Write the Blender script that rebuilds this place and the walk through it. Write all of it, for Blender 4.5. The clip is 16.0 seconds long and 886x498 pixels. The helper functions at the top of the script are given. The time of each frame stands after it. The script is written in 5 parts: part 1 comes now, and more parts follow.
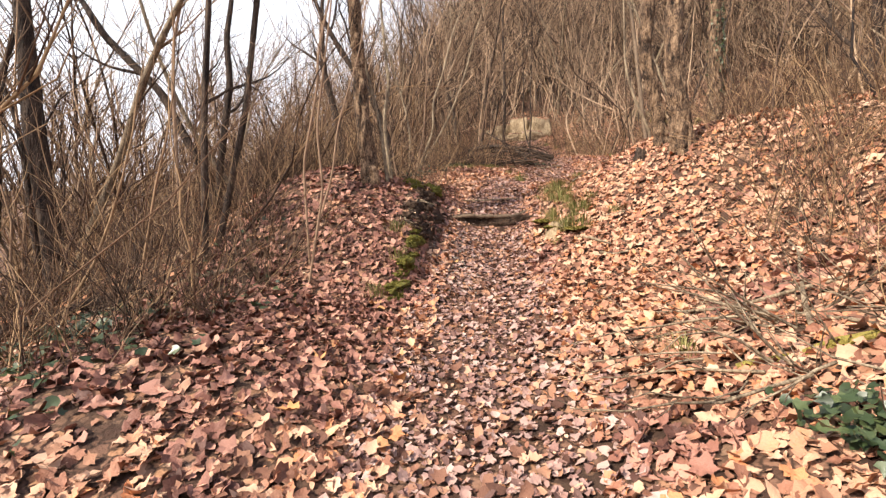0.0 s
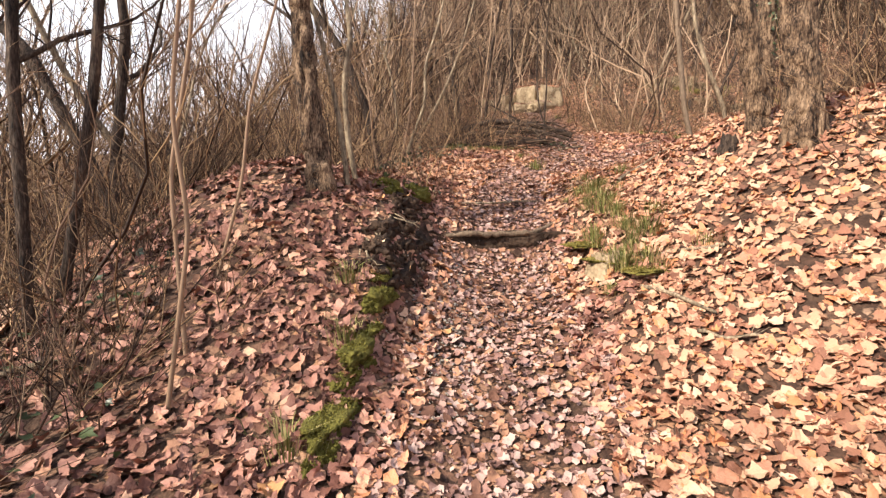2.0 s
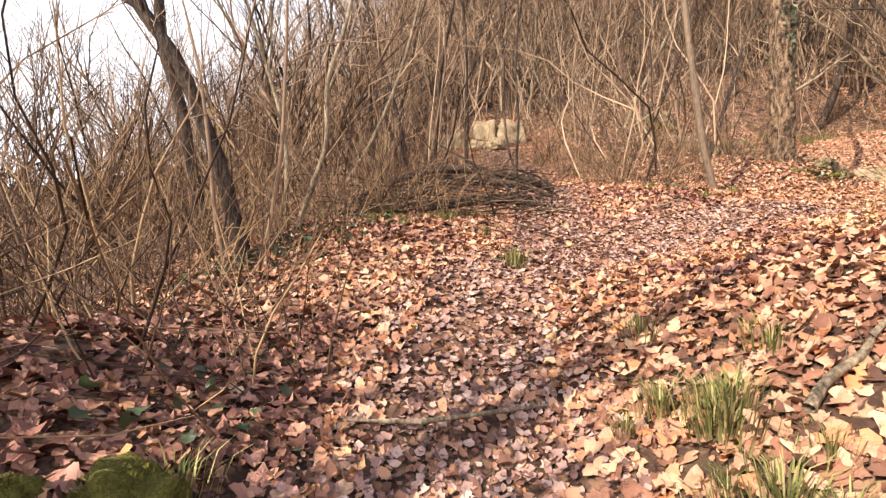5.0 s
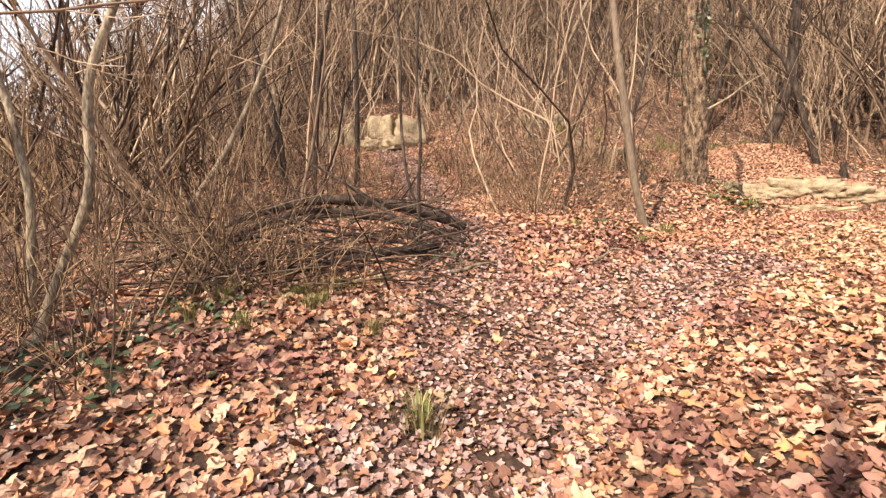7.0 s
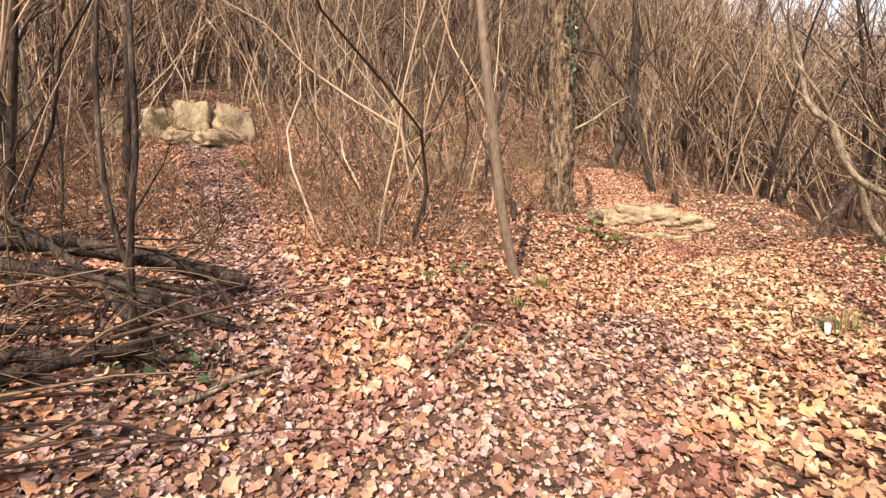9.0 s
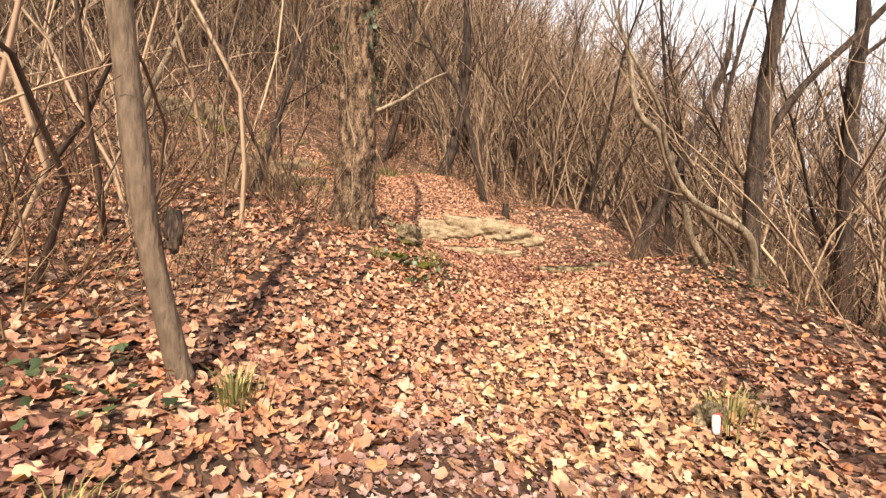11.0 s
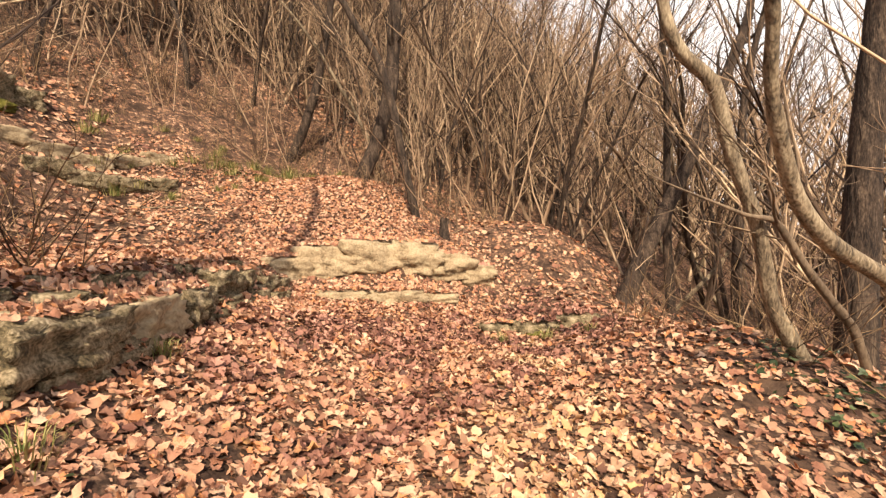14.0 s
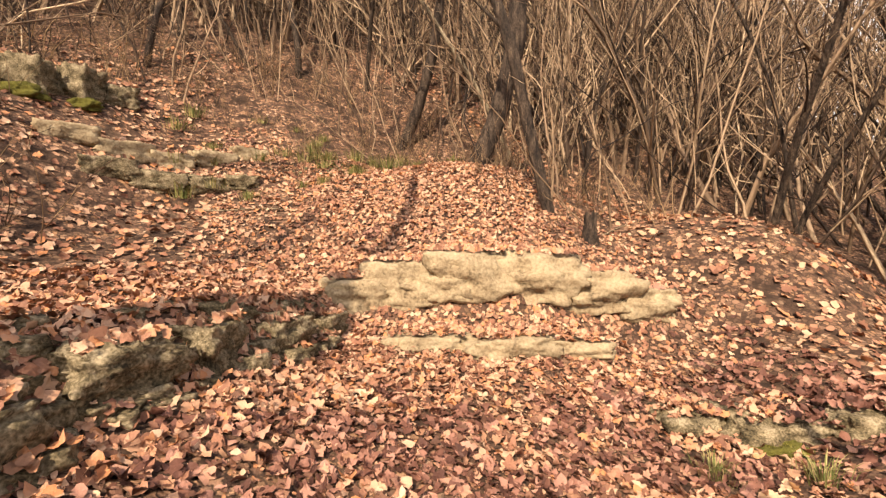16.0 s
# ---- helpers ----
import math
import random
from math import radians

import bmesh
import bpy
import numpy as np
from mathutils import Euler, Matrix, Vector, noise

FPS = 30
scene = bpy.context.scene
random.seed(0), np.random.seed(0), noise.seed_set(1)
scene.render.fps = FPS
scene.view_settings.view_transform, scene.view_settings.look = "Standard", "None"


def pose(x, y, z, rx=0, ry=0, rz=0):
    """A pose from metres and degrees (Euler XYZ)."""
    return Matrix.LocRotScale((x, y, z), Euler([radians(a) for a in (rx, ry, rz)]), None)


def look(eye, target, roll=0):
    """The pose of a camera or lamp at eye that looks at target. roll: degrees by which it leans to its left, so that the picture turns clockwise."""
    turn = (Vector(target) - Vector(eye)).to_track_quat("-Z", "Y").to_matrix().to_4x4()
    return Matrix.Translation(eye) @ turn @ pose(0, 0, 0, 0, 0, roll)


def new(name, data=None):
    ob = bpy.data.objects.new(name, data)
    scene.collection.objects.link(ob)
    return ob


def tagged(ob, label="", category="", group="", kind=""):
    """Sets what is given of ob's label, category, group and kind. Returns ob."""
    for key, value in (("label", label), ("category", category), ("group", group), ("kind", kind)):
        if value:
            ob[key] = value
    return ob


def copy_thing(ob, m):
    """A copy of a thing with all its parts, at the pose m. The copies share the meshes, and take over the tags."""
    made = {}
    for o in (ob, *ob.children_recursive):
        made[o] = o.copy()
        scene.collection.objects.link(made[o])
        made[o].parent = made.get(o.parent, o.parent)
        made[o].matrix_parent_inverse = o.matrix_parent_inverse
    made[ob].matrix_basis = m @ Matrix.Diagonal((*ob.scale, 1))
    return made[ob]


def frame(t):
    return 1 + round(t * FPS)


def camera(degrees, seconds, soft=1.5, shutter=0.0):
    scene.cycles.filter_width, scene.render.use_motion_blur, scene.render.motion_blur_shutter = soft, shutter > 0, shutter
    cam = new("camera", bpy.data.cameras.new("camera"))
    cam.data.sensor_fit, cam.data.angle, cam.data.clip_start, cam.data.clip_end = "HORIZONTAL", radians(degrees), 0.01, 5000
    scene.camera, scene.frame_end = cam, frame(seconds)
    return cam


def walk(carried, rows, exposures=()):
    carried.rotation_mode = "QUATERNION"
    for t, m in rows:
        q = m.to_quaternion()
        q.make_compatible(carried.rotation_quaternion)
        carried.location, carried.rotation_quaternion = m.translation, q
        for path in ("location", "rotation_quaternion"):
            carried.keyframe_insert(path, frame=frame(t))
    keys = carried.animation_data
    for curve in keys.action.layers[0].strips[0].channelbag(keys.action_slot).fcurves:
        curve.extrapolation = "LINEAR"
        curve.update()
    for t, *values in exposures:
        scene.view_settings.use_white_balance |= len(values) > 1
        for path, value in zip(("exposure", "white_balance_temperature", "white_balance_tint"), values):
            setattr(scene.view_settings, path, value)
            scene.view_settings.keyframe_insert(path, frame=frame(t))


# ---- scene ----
cam = camera(88.1, 16.0, soft=1.35)
PATH = [
    (0.0, (0.000, 0.000, 1.450), (-0.306, 2.984, 1.433), -0.00),
    (0.5, (0.085, 0.452, 1.603), (-0.344, 3.421, 1.573), -0.10),
    (1.0, (-0.053, 0.905, 1.603), (-0.600, 3.854, 1.522), -0.10),
    (1.5, (-0.123, 1.367, 1.841), (-0.559, 4.332, 1.706), -0.20),
    (2.0, (-0.086, 1.883, 1.996), (-0.394, 4.860, 1.786), 0.10),
    (2.5, (-0.009, 2.320, 2.149), (-0.164, 5.309, 1.942), 0.30),
    (3.0, (0.089, 2.914, 2.377), (-0.130, 5.903, 2.233), 0.10),
    (3.5, (0.104, 3.541, 2.559), (-0.097, 6.534, 2.493), 0.40),
    (4.0, (-0.061, 4.155, 2.648), (-0.180, 7.153, 2.645), 0.30),
    (4.2, (-0.031, 4.357, 2.690), (-0.142, 7.355, 2.694), 0.10),
    (6.3, (0.046, 6.184, 3.286), (0.366, 9.167, 3.241), -1.00),
    (6.5, (0.014, 6.370, 3.391), (0.419, 9.342, 3.347), -0.90),
    (7.0, (0.243, 6.712, 3.659), (0.855, 9.647, 3.545), -1.00),
    (7.5, (0.435, 7.068, 3.782), (1.303, 9.935, 3.628), -0.50),
    (8.0, (0.628, 7.519, 3.933), (1.679, 10.327, 3.830), -0.50),
    (8.5, (1.003, 7.936, 4.022), (2.234, 10.671, 3.958), -0.30),
    (9.0, (1.254, 8.437, 4.071), (2.705, 11.061, 3.983), 0.30),
    (9.5, (1.666, 8.831, 4.171), (3.325, 11.327, 4.046), 0.20),
    (10.0, (2.190, 9.158, 4.313), (4.103, 11.467, 4.208), 0.60),
    (10.2, (2.377, 9.287, 4.260), (4.387, 11.513, 4.169), 0.80),
    (12.3, (5.012, 10.390, 4.478), (7.327, 12.298, 4.481), -0.20),
    (12.5, (5.257, 10.490, 4.575), (7.583, 12.385, 4.585), -0.20),
    (13.0, (5.833, 10.886, 4.621), (8.160, 12.779, 4.645), 0.00),
    (13.5, (6.437, 11.197, 4.669), (8.752, 13.105, 4.670), -0.00),
    (14.0, (6.975, 11.508, 4.816), (9.318, 13.382, 4.811), 0.30),
    (14.5, (7.546, 11.852, 4.905), (9.844, 13.780, 4.938), 0.10),
    (15.0, (8.104, 12.185, 4.930), (10.273, 14.258, 4.976), 0.20),
    (15.5, (8.590, 12.634, 4.943), (10.603, 14.858, 4.962), 0.20),
    (16.0, (9.058, 13.137, 5.068), (10.711, 15.640, 5.005), -0.20),
]
EXPOSURES = ((0.0, 0.66, 6150, 10), (3.0, 0.80, 6200, 10), (4.5, 0.92, 6250, 10), (9.0, 0.76, 6250, 10), (12.5, 0.60, 6850, 10), (16.0, 0.62, 6950, 10))
walk(cam, [(t, look(eye, target, roll)) for t, eye, target, roll in PATH], EXPOSURES)

# ---- world, sun ----
SUN_AZ, SUN_EL = (-0.77, -0.64), 38.0
world = bpy.data.worlds.new("sky")
scene.world = world
world.use_nodes = True
wn, wl = world.node_tree.nodes, world.node_tree.links
sky = wn.new("ShaderNodeTexSky")
sky.sky_type = "NISHITA"
sky.sun_disc = False
sky.sun_elevation = radians(SUN_EL)
sky.sun_rotation = math.atan2(SUN_AZ[0], SUN_AZ[1])
sky.air_density, sky.dust_density, sky.ozone_density = 1.0, 4.0, 1.0
wn["Background"].inputs["Strength"].default_value = 0.15
haze = wn.new("ShaderNodeMix")
haze.data_type = "RGBA"
haze.inputs[7].default_value = (6.6, 6.4, 6.5, 1)
sky_dir = wn.new("ShaderNodeTexCoord")
sky_sep = wn.new("ShaderNodeSeparateXYZ")
veil = wn.new("ShaderNodeMapRange")
veil.inputs["From Min"].default_value, veil.inputs["From Max"].default_value = 0.40, 0.70
veil.inputs["To Min"].default_value, veil.inputs["To Max"].default_value = 0.95, 0.08
wl.new(sky_dir.outputs["Generated"], sky_sep.inputs[0])
wl.new(sky_sep.outputs["Z"], veil.inputs["Value"])
wl.new(veil.outputs["Result"], haze.inputs[0])
wl.new(sky.outputs["Color"], haze.inputs[6])
wl.new(haze.outputs[2], wn["Background"].inputs["Color"])

sun = new("sun", bpy.data.lights.new("sun", "SUN"))
sun.data.energy, sun.data.angle, sun.data.color = 5.0, radians(0.6), (1.0, 0.87, 0.70)
_el = radians(SUN_EL)
_n = math.hypot(*SUN_AZ)
sun.matrix_world = look((0, 0, 30), (-SUN_AZ[0] / _n * math.cos(_el), -SUN_AZ[1] / _n * math.cos(_el), 30 - math.sin(_el)))



# ---- materials ----
def material(name, stops, rough=0.8, scale=8.0, island=0.0, bump=0.3, bump_scale=40.0, stretch=(1, 1, 1), shine=0.25, obj_random=False):
    """Colour ramp over two scales of noise, mixed with a random shade per piece, and fine relief."""
    m = bpy.data.materials.new(name)
    m.use_nodes = True
    n, l = m.node_tree.nodes, m.node_tree.links
    b = n["Principled BSDF"]
    b.inputs["Roughness"].default_value = rough
    b.inputs["Specular IOR Level"].default_value = shine
    co = n.new("ShaderNodeTexCoord")
    mp = n.new("ShaderNodeMapping")
    mp.inputs["Scale"].default_value = stretch
    l.new(co.outputs["Object"], mp.inputs["Vector"])
    big, fine = n.new("ShaderNodeTexNoise"), n.new("ShaderNodeTexNoise")
    big.inputs["Scale"].default_value, fine.inputs["Scale"].default_value = scale, scale * 7
    big.inputs["Detail"].default_value, fine.inputs["Detail"].default_value = 3, 4
    for q in (big, fine):
        l.new(mp.outputs["Vector"], q.inputs["Vector"])
    mix = n.new("ShaderNodeMath")
    mix.operation = "MULTIPLY_ADD"
    l.new(fine.outputs["Fac"], mix.inputs[0])
    mix.inputs[1].default_value = 0.5
    half = n.new("ShaderNodeMath")
    half.operation = "MULTIPLY"
    half.inputs[1].default_value = 0.5
    l.new(big.outputs["Fac"], half.inputs[0])
    l.new(half.outputs[0], mix.inputs[2])
    fac = mix.outputs[0]
    if island or obj_random:
        rnd = n.new("ShaderNodeObjectInfo").outputs["Random"] if obj_random else n.new("ShaderNodeNewGeometry").outputs["Random Per Island"]
        mx = n.new("ShaderNodeMix")
        mx.inputs["Factor"].default_value = island
        l.new(fac, mx.inputs[2])
        l.new(rnd, mx.inputs[3])
        fac = mx.outputs[0]
    ramp = n.new("ShaderNodeValToRGB")
    while len(ramp.color_ramp.elements) < len(stops):
        ramp.color_ramp.elements.new(0.5)
    for e, (p, c) in zip(ramp.color_ramp.elements, stops):
        e.position, e.color = p, (*c, 1)
    l.new(fac, ramp.inputs["Fac"])
    l.new(ramp.outputs["Color"], b.inputs["Base Color"])
    if bump:
        rel = n.new("ShaderNodeTexNoise")
        rel.inputs["Scale"].default_value, rel.inputs["Detail"].default_value = bump_scale, 6
        l.new(mp.outputs["Vector"], rel.inputs["Vector"])
        bp = n.new("ShaderNodeBump")
        bp.inputs["Strength"].default_value, bp.inputs["Distance"].default_value = bump, 0.03
        l.new(rel.outputs["Fac"], bp.inputs["Height"])
        l.new(bp.outputs["Normal"], b.inputs["Normal"])
    return m


def ground_material():
    """Soil with a far mosaic of fallen leaves, each cell in a leaf's colour."""
    m = material("leafy_soil", [(0.3, (0.018, 0.010, 0.007)), (0.5, (0.05, 0.028, 0.018)), (0.7, (0.11, 0.066, 0.042))], 0.9, 1.3, bump=0.9, bump_scale=22)
    n, l = m.node_tree.nodes, m.node_tree.links
    b = n["Principled BSDF"]
    soil = b.inputs["Base Color"].links[0].from_socket
    co = n["Texture Coordinate"]
    wob = n.new("ShaderNodeTexNoise")
    wob.inputs["Scale"].default_value = 25
    add = n.new("ShaderNodeVectorMath")
    add.operation = "MULTIPLY_ADD"
    add.inputs[1].default_value = (0.05, 0.05, 0.05)
    l.new(co.outputs["Object"], wob.inputs["Vector"])
    l.new(wob.outputs["Color"], add.inputs[0])
    l.new(co.outputs["Object"], add.inputs[2])
    cell = n.new("ShaderNodeTexVoronoi")
    cell.inputs["Scale"].default_value = 17
    l.new(add.outputs[0], cell.inputs["Vector"])
    sep = n.new("ShaderNodeSeparateColor")
    l.new(cell.outputs["Color"], sep.inputs[0])
    ramp = n.new("ShaderNodeValToRGB")
    cols = [(0.0, (0.03, 0.014, 0.010)), (0.35, (0.15, 0.08, 0.052)), (0.65, (0.27, 0.15, 0.095)), (0.85, (0.36, 0.19, 0.10)), (1.0, (0.52, 0.33, 0.22))]
    while len(ramp.color_ramp.elements) < len(cols):
        ramp.color_ramp.elements.new(0.5)
    for e, (p, c) in zip(ramp.color_ramp.elements, cols):
        e.position, e.color = p, (*c, 1)
    l.new(sep.outputs[0], ramp.inputs["Fac"])
    gap = n.new("ShaderNodeTexVoronoi")
    gap.feature = "DISTANCE_TO_EDGE"
    gap.inputs["Scale"].default_value = 17
    l.new(add.outputs[0], gap.inputs["Vector"])
    crack = n.new("ShaderNodeMapRange")
    crack.inputs["From Min"].default_value, crack.inputs["From Max"].default_value = 0.02, 0.14
    l.new(gap.outputs["Distance"], crack.inputs["Value"])
    cover = n.new("ShaderNodeTexNoise")
    cover.inputs["Scale"].default_value, cover.inputs["Detail"].default_value = 3.5, 5
    l.new(co.outputs["Object"], cover.inputs["Vector"])
    edge = n.new("ShaderNodeValToRGB")
    edge.color_ramp.elements[0].position, edge.color_ramp.elements[1].position = 0.36, 0.54
    l.new(cover.outputs["Fac"], edge.inputs["Fac"])
    mx = n.new("ShaderNodeMix")
    mx.data_type = "RGBA"
    both = n.new("ShaderNodeMath")
    both.operation = "MULTIPLY"
    l.new(edge.outputs["Color"], both.inputs[0])
    l.new(crack.outputs["Result"], both.inputs[1])
    l.new(both.outputs[0], mx.inputs[0])
    l.new(soil, mx.inputs[6])
    l.new(ramp.outputs["Color"], mx.inputs[7])
    l.new(mx.outputs[2], b.inputs["Base Color"])
    return m


GROUND = ground_material()
LEAF = material("dry_leaf", [(0.0, (0.10, 0.045, 0.03)), (0.22, (0.25, 0.11, 0.066)), (0.42, (0.40, 0.20, 0.125)), (0.52, (0.50, 0.21, 0.09)), (0.60, (0.47, 0.255, 0.155)), (0.80, (0.53, 0.325, 0.21)), (1.0, (0.62, 0.43, 0.31))], 0.6, 16, island=0.78, bump=0.3, bump_scale=120)
LEAF_DARK = material("crumbled_leaf", [(0.0, (0.05, 0.022, 0.015)), (0.4, (0.20, 0.095, 0.06)), (0.75, (0.38, 0.20, 0.12)), (1.0, (0.55, 0.34, 0.23))], 0.7, 9, island=0.88, bump=0.25, bump_scale=120)
# red-brown leaves, darkened so the thicket's shade is in their colour
RUSSET = material("shaded_russet_leaf", [(0.0, (0.03, 0.014, 0.011)), (0.3, (0.14, 0.058, 0.04)), (0.6, (0.29, 0.135, 0.095)), (0.82, (0.42, 0.22, 0.16)), (1.0, (0.54, 0.28, 0.16))], 0.55, 16, island=0.8, bump=0.25, bump_scale=120)
BLEACHED = material("sun_bleached_leaf", [(0.0, (0.14, 0.07, 0.042)), (0.3, (0.36, 0.20, 0.12)), (0.5, (0.52, 0.28, 0.13)), (0.7, (0.56, 0.36, 0.22)), (1.0, (0.68, 0.49, 0.33))], 0.6, 16, island=0.74, bump=0.3, bump_scale=120)
TRODDEN = material("trodden_leaf", [(0.0, (0.06, 0.032, 0.026)), (0.25, (0.24, 0.13, 0.105)), (0.6, (0.36, 0.225, 0.185)), (1.0, (0.50, 0.36, 0.305))], 0.65, 9, island=0.88, bump=0.25, bump_scale=120)
LEAF_ONE = material("dry_leaf_single", [(0.0, (0.15, 0.07, 0.04)), (0.3, (0.42, 0.21, 0.10)), (0.6, (0.55, 0.28, 0.11)), (1.0, (0.64, 0.46, 0.31))], 0.62, 9, island=0.85, bump=0.25, bump_scale=120, obj_random=True)
BARK = material("bark", [(0.38, (0.010, 0.007, 0.006)), (0.52, (0.048, 0.032, 0.023)), (0.68, (0.14, 0.098, 0.068))], 0.9, 14, bump=1.0, bump_scale=30, stretch=(1, 1, 0.25))
BARK_OAK = material("oak_bark", [(0.40, (0.012, 0.008, 0.006)), (0.49, (0.10, 0.062, 0.038)), (0.62, (0.29, 0.195, 0.12))], 0.88, 16, bump=1.0, bump_scale=45, stretch=(1, 1, 0.28))
BARK_PALE = material("smooth_pale_bark", [(0.36, (0.05, 0.037, 0.026)), (0.5, (0.20, 0.15, 0.098)), (0.66, (0.40, 0.32, 0.215))], 0.8, 11, bump=0.7, bump_scale=35, stretch=(1, 1, 0.3))
BARK_MID = material("brown_bark", [(0.25, (0.05, 0.034, 0.022)), (0.5, (0.15, 0.105, 0.07)), (0.8, (0.27, 0.195, 0.13))], 0.8, 7, bump=0.6, bump_scale=35, stretch=(1, 1, 0.3))
STEMS = material("thicket_wood", [(0.1, (0.016, 0.010, 0.008)), (0.36, (0.085, 0.053, 0.035)), (0.62, (0.27, 0.175, 0.11)), (0.95, (0.58, 0.42, 0.275))], 0.75, 5, island=0.85, bump=0.0)
SHRUB = material("undergrowth_twigs", [(0.1, (0.02, 0.012, 0.009)), (0.5, (0.13, 0.075, 0.046)), (0.9, (0.42, 0.28, 0.15))], 0.85, 4, island=0.75, bump=0.0)
BRUSH = material("dark_brushwood", [(0.1, (0.010, 0.006, 0.005)), (0.5, (0.055, 0.033, 0.022)), (0.9, (0.22, 0.145, 0.09))], 0.85, 4, island=0.75, bump=0.0)
STONE = material("limestone", [(0.30, (0.07, 0.048, 0.028)), (0.44, (0.26, 0.19, 0.115)), (0.72, (0.47, 0.375, 0.24))], 0.88, 5.0, bump=0.8, bump_scale=14)
STONE_DARK = material("mossy_limestone", [(0.36, (0.03, 0.024, 0.013)), (0.48, (0.13, 0.098, 0.055)), (0.66, (0.38, 0.30, 0.195))], 0.9, 9.0, bump=0.9, bump_scale=16)
MOSS = material("moss", [(0.2, (0.055, 0.052, 0.012)), (0.5, (0.18, 0.16, 0.03)), (0.8, (0.32, 0.28, 0.07))], 0.95, 14, island=0.4, bump=1.0, bump_scale=90)
MOSS_DRY = material("olive_moss", [(0.2, (0.09, 0.075, 0.016)), (0.5, (0.25, 0.205, 0.045)), (0.8, (0.42, 0.34, 0.10))], 0.95, 14, island=0.4, bump=1.0, bump_scale=90)
GRASS = material("winter_grass", [(0.1, (0.08, 0.10, 0.025)), (0.5, (0.20, 0.19, 0.06)), (0.9, (0.42, 0.34, 0.15))], 0.8, 5, island=0.8, bump=0.0)
IVY = material("ivy_leaf", [(0.1, (0.014, 0.024, 0.009)), (0.5, (0.036, 0.055, 0.02)), (0.9, (0.10, 0.12, 0.045))], 0.4, 8, island=0.6, bump=0.1, shine=0.5)
GRAVEL = material("gravel", [(0.1, (0.12, 0.10, 0.09)), (0.5, (0.24, 0.21, 0.18)), (0.9, (0.40, 0.36, 0.31))], 0.9, 9, island=0.7, bump=0.0)
EARTH = material("bare_earth", [(0.3, (0.014, 0.009, 0.006)), (0.5, (0.042, 0.026, 0.017)), (0.75, (0.10, 0.062, 0.04))], 0.95, 5, bump=1.0, bump_scale=25)
WHITE = material("white_paint", [(0.2, (0.55, 0.5, 0.44)), (0.6, (0.8, 0.77, 0.72))], 0.6, 9, bump=0.3)
RED = material("red_paint", [(0.2, (0.35, 0.05, 0.04)), (0.6, (0.5, 0.08, 0.06))], 0.6, 9, bump=0.3)

# ---- shape helpers ----
RNG = np.random.default_rng(7)


def mesh_of(name, verts, faces, mat, smooth=True):
    """A mesh from arrays; every face has the same number of corners."""
    verts, faces = np.asarray(verts, np.float32), np.asarray(faces, np.int32)
    me = bpy.data.meshes.new(name)
    me.vertices.add(len(verts))
    me.vertices.foreach_set("co", verts.ravel())
    me.loops.add(faces.size)
    me.loops.foreach_set("vertex_index", faces.ravel())
    me.polygons.add(len(faces))
    me.polygons.foreach_set("loop_start", np.arange(0, faces.size, faces.shape[1], dtype=np.int32))
    me.update(calc_edges=True)
    if smooth:
        me.shade_smooth()
    me.materials.append(mat)
    return me


def part(name, me, parent=None, label=""):
    ob = new(name, me)
    if parent is not None:
        ob.parent = parent
    return tagged(ob, label)


def thing(name, x, y, z, label, category, group="", kind=""):
    ob = new(name)
    ob.location = (x, y, z)
    return tagged(ob, label, category, group, kind)


def tube(pts, rad, sides):
    """A tapering tube along points: vertices and quads."""
    pts, rad = np.asarray(pts, float), np.asarray(rad, float)
    tan = np.gradient(pts, axis=0)
    tan /= np.linalg.norm(tan, axis=1)[:, None] + 1e-9
    ref = np.array([1.0, 0.0, 0.0]) if abs(tan[0][0]) < 0.8 else np.array([0.0, 1.0, 0.0])
    u = np.cross(tan, ref)
    u /= np.linalg.norm(u, axis=1)[:, None] + 1e-9
    w = np.cross(tan, u)
    a = np.arange(sides) * 2 * np.pi / sides
    v = pts[:, None] + rad[:, None, None] * (np.cos(a)[None, :, None] * u[:, None] + np.sin(a)[None, :, None] * w[:, None])
    n = len(pts)
    i, j = np.meshgrid(np.arange(n - 1), np.arange(sides), indexing="ij")
    k = (j + 1) % sides
    f = np.stack([i * sides + j, i * sides + k, (i + 1) * sides + k, (i + 1) * sides + j], -1).reshape(-1, 4)
    return v.reshape(-1, 3), f


def join(pieces):
    vs, fs, o = [], [], 0
    for v, f in pieces:
        vs.append(v)
        fs.append(f + o)
        o += len(v)
    return np.concatenate(vs), np.concatenate(fs)


def smooth_path(pts, n):
    """n points and radii on a soft curve through rows of x, y, z, radius."""
    p = np.asarray(pts, float)
    s = np.r_[0, np.cumsum(np.linalg.norm(np.diff(p[:, :3], axis=0), axis=1))]
    q = np.linspace(0, s[-1], n)
    out = np.stack([np.interp(q, s, p[:, k]) for k in range(4)], 1)
    for _ in range(2):
        out[1:-1] = 0.25 * out[:-2] + 0.5 * out[1:-1] + 0.25 * out[2:]
    return out


def wander(rng, start, way, length, n, curl, rise):
    """A path that starts along way, strays a little and turns upward."""
    p, d, out = np.array(start, float), np.array(way, float), [np.array(start, float)]
    d /= np.linalg.norm(d)
    for _ in range(n - 1):
        d = d + rng.normal(0, curl, 3) + np.array([0, 0, rise])
        d /= np.linalg.norm(d)
        p = p + d * length / (n - 1)
        out.append(p)
    return np.array(out)


def side_way(rng, d, spread):
    v = rng.normal(0, 1, 3)
    v -= d * (v @ d)
    v /= np.linalg.norm(v)
    w = d * math.cos(spread) + v * math.sin(spread)
    return w / np.linalg.norm(w)


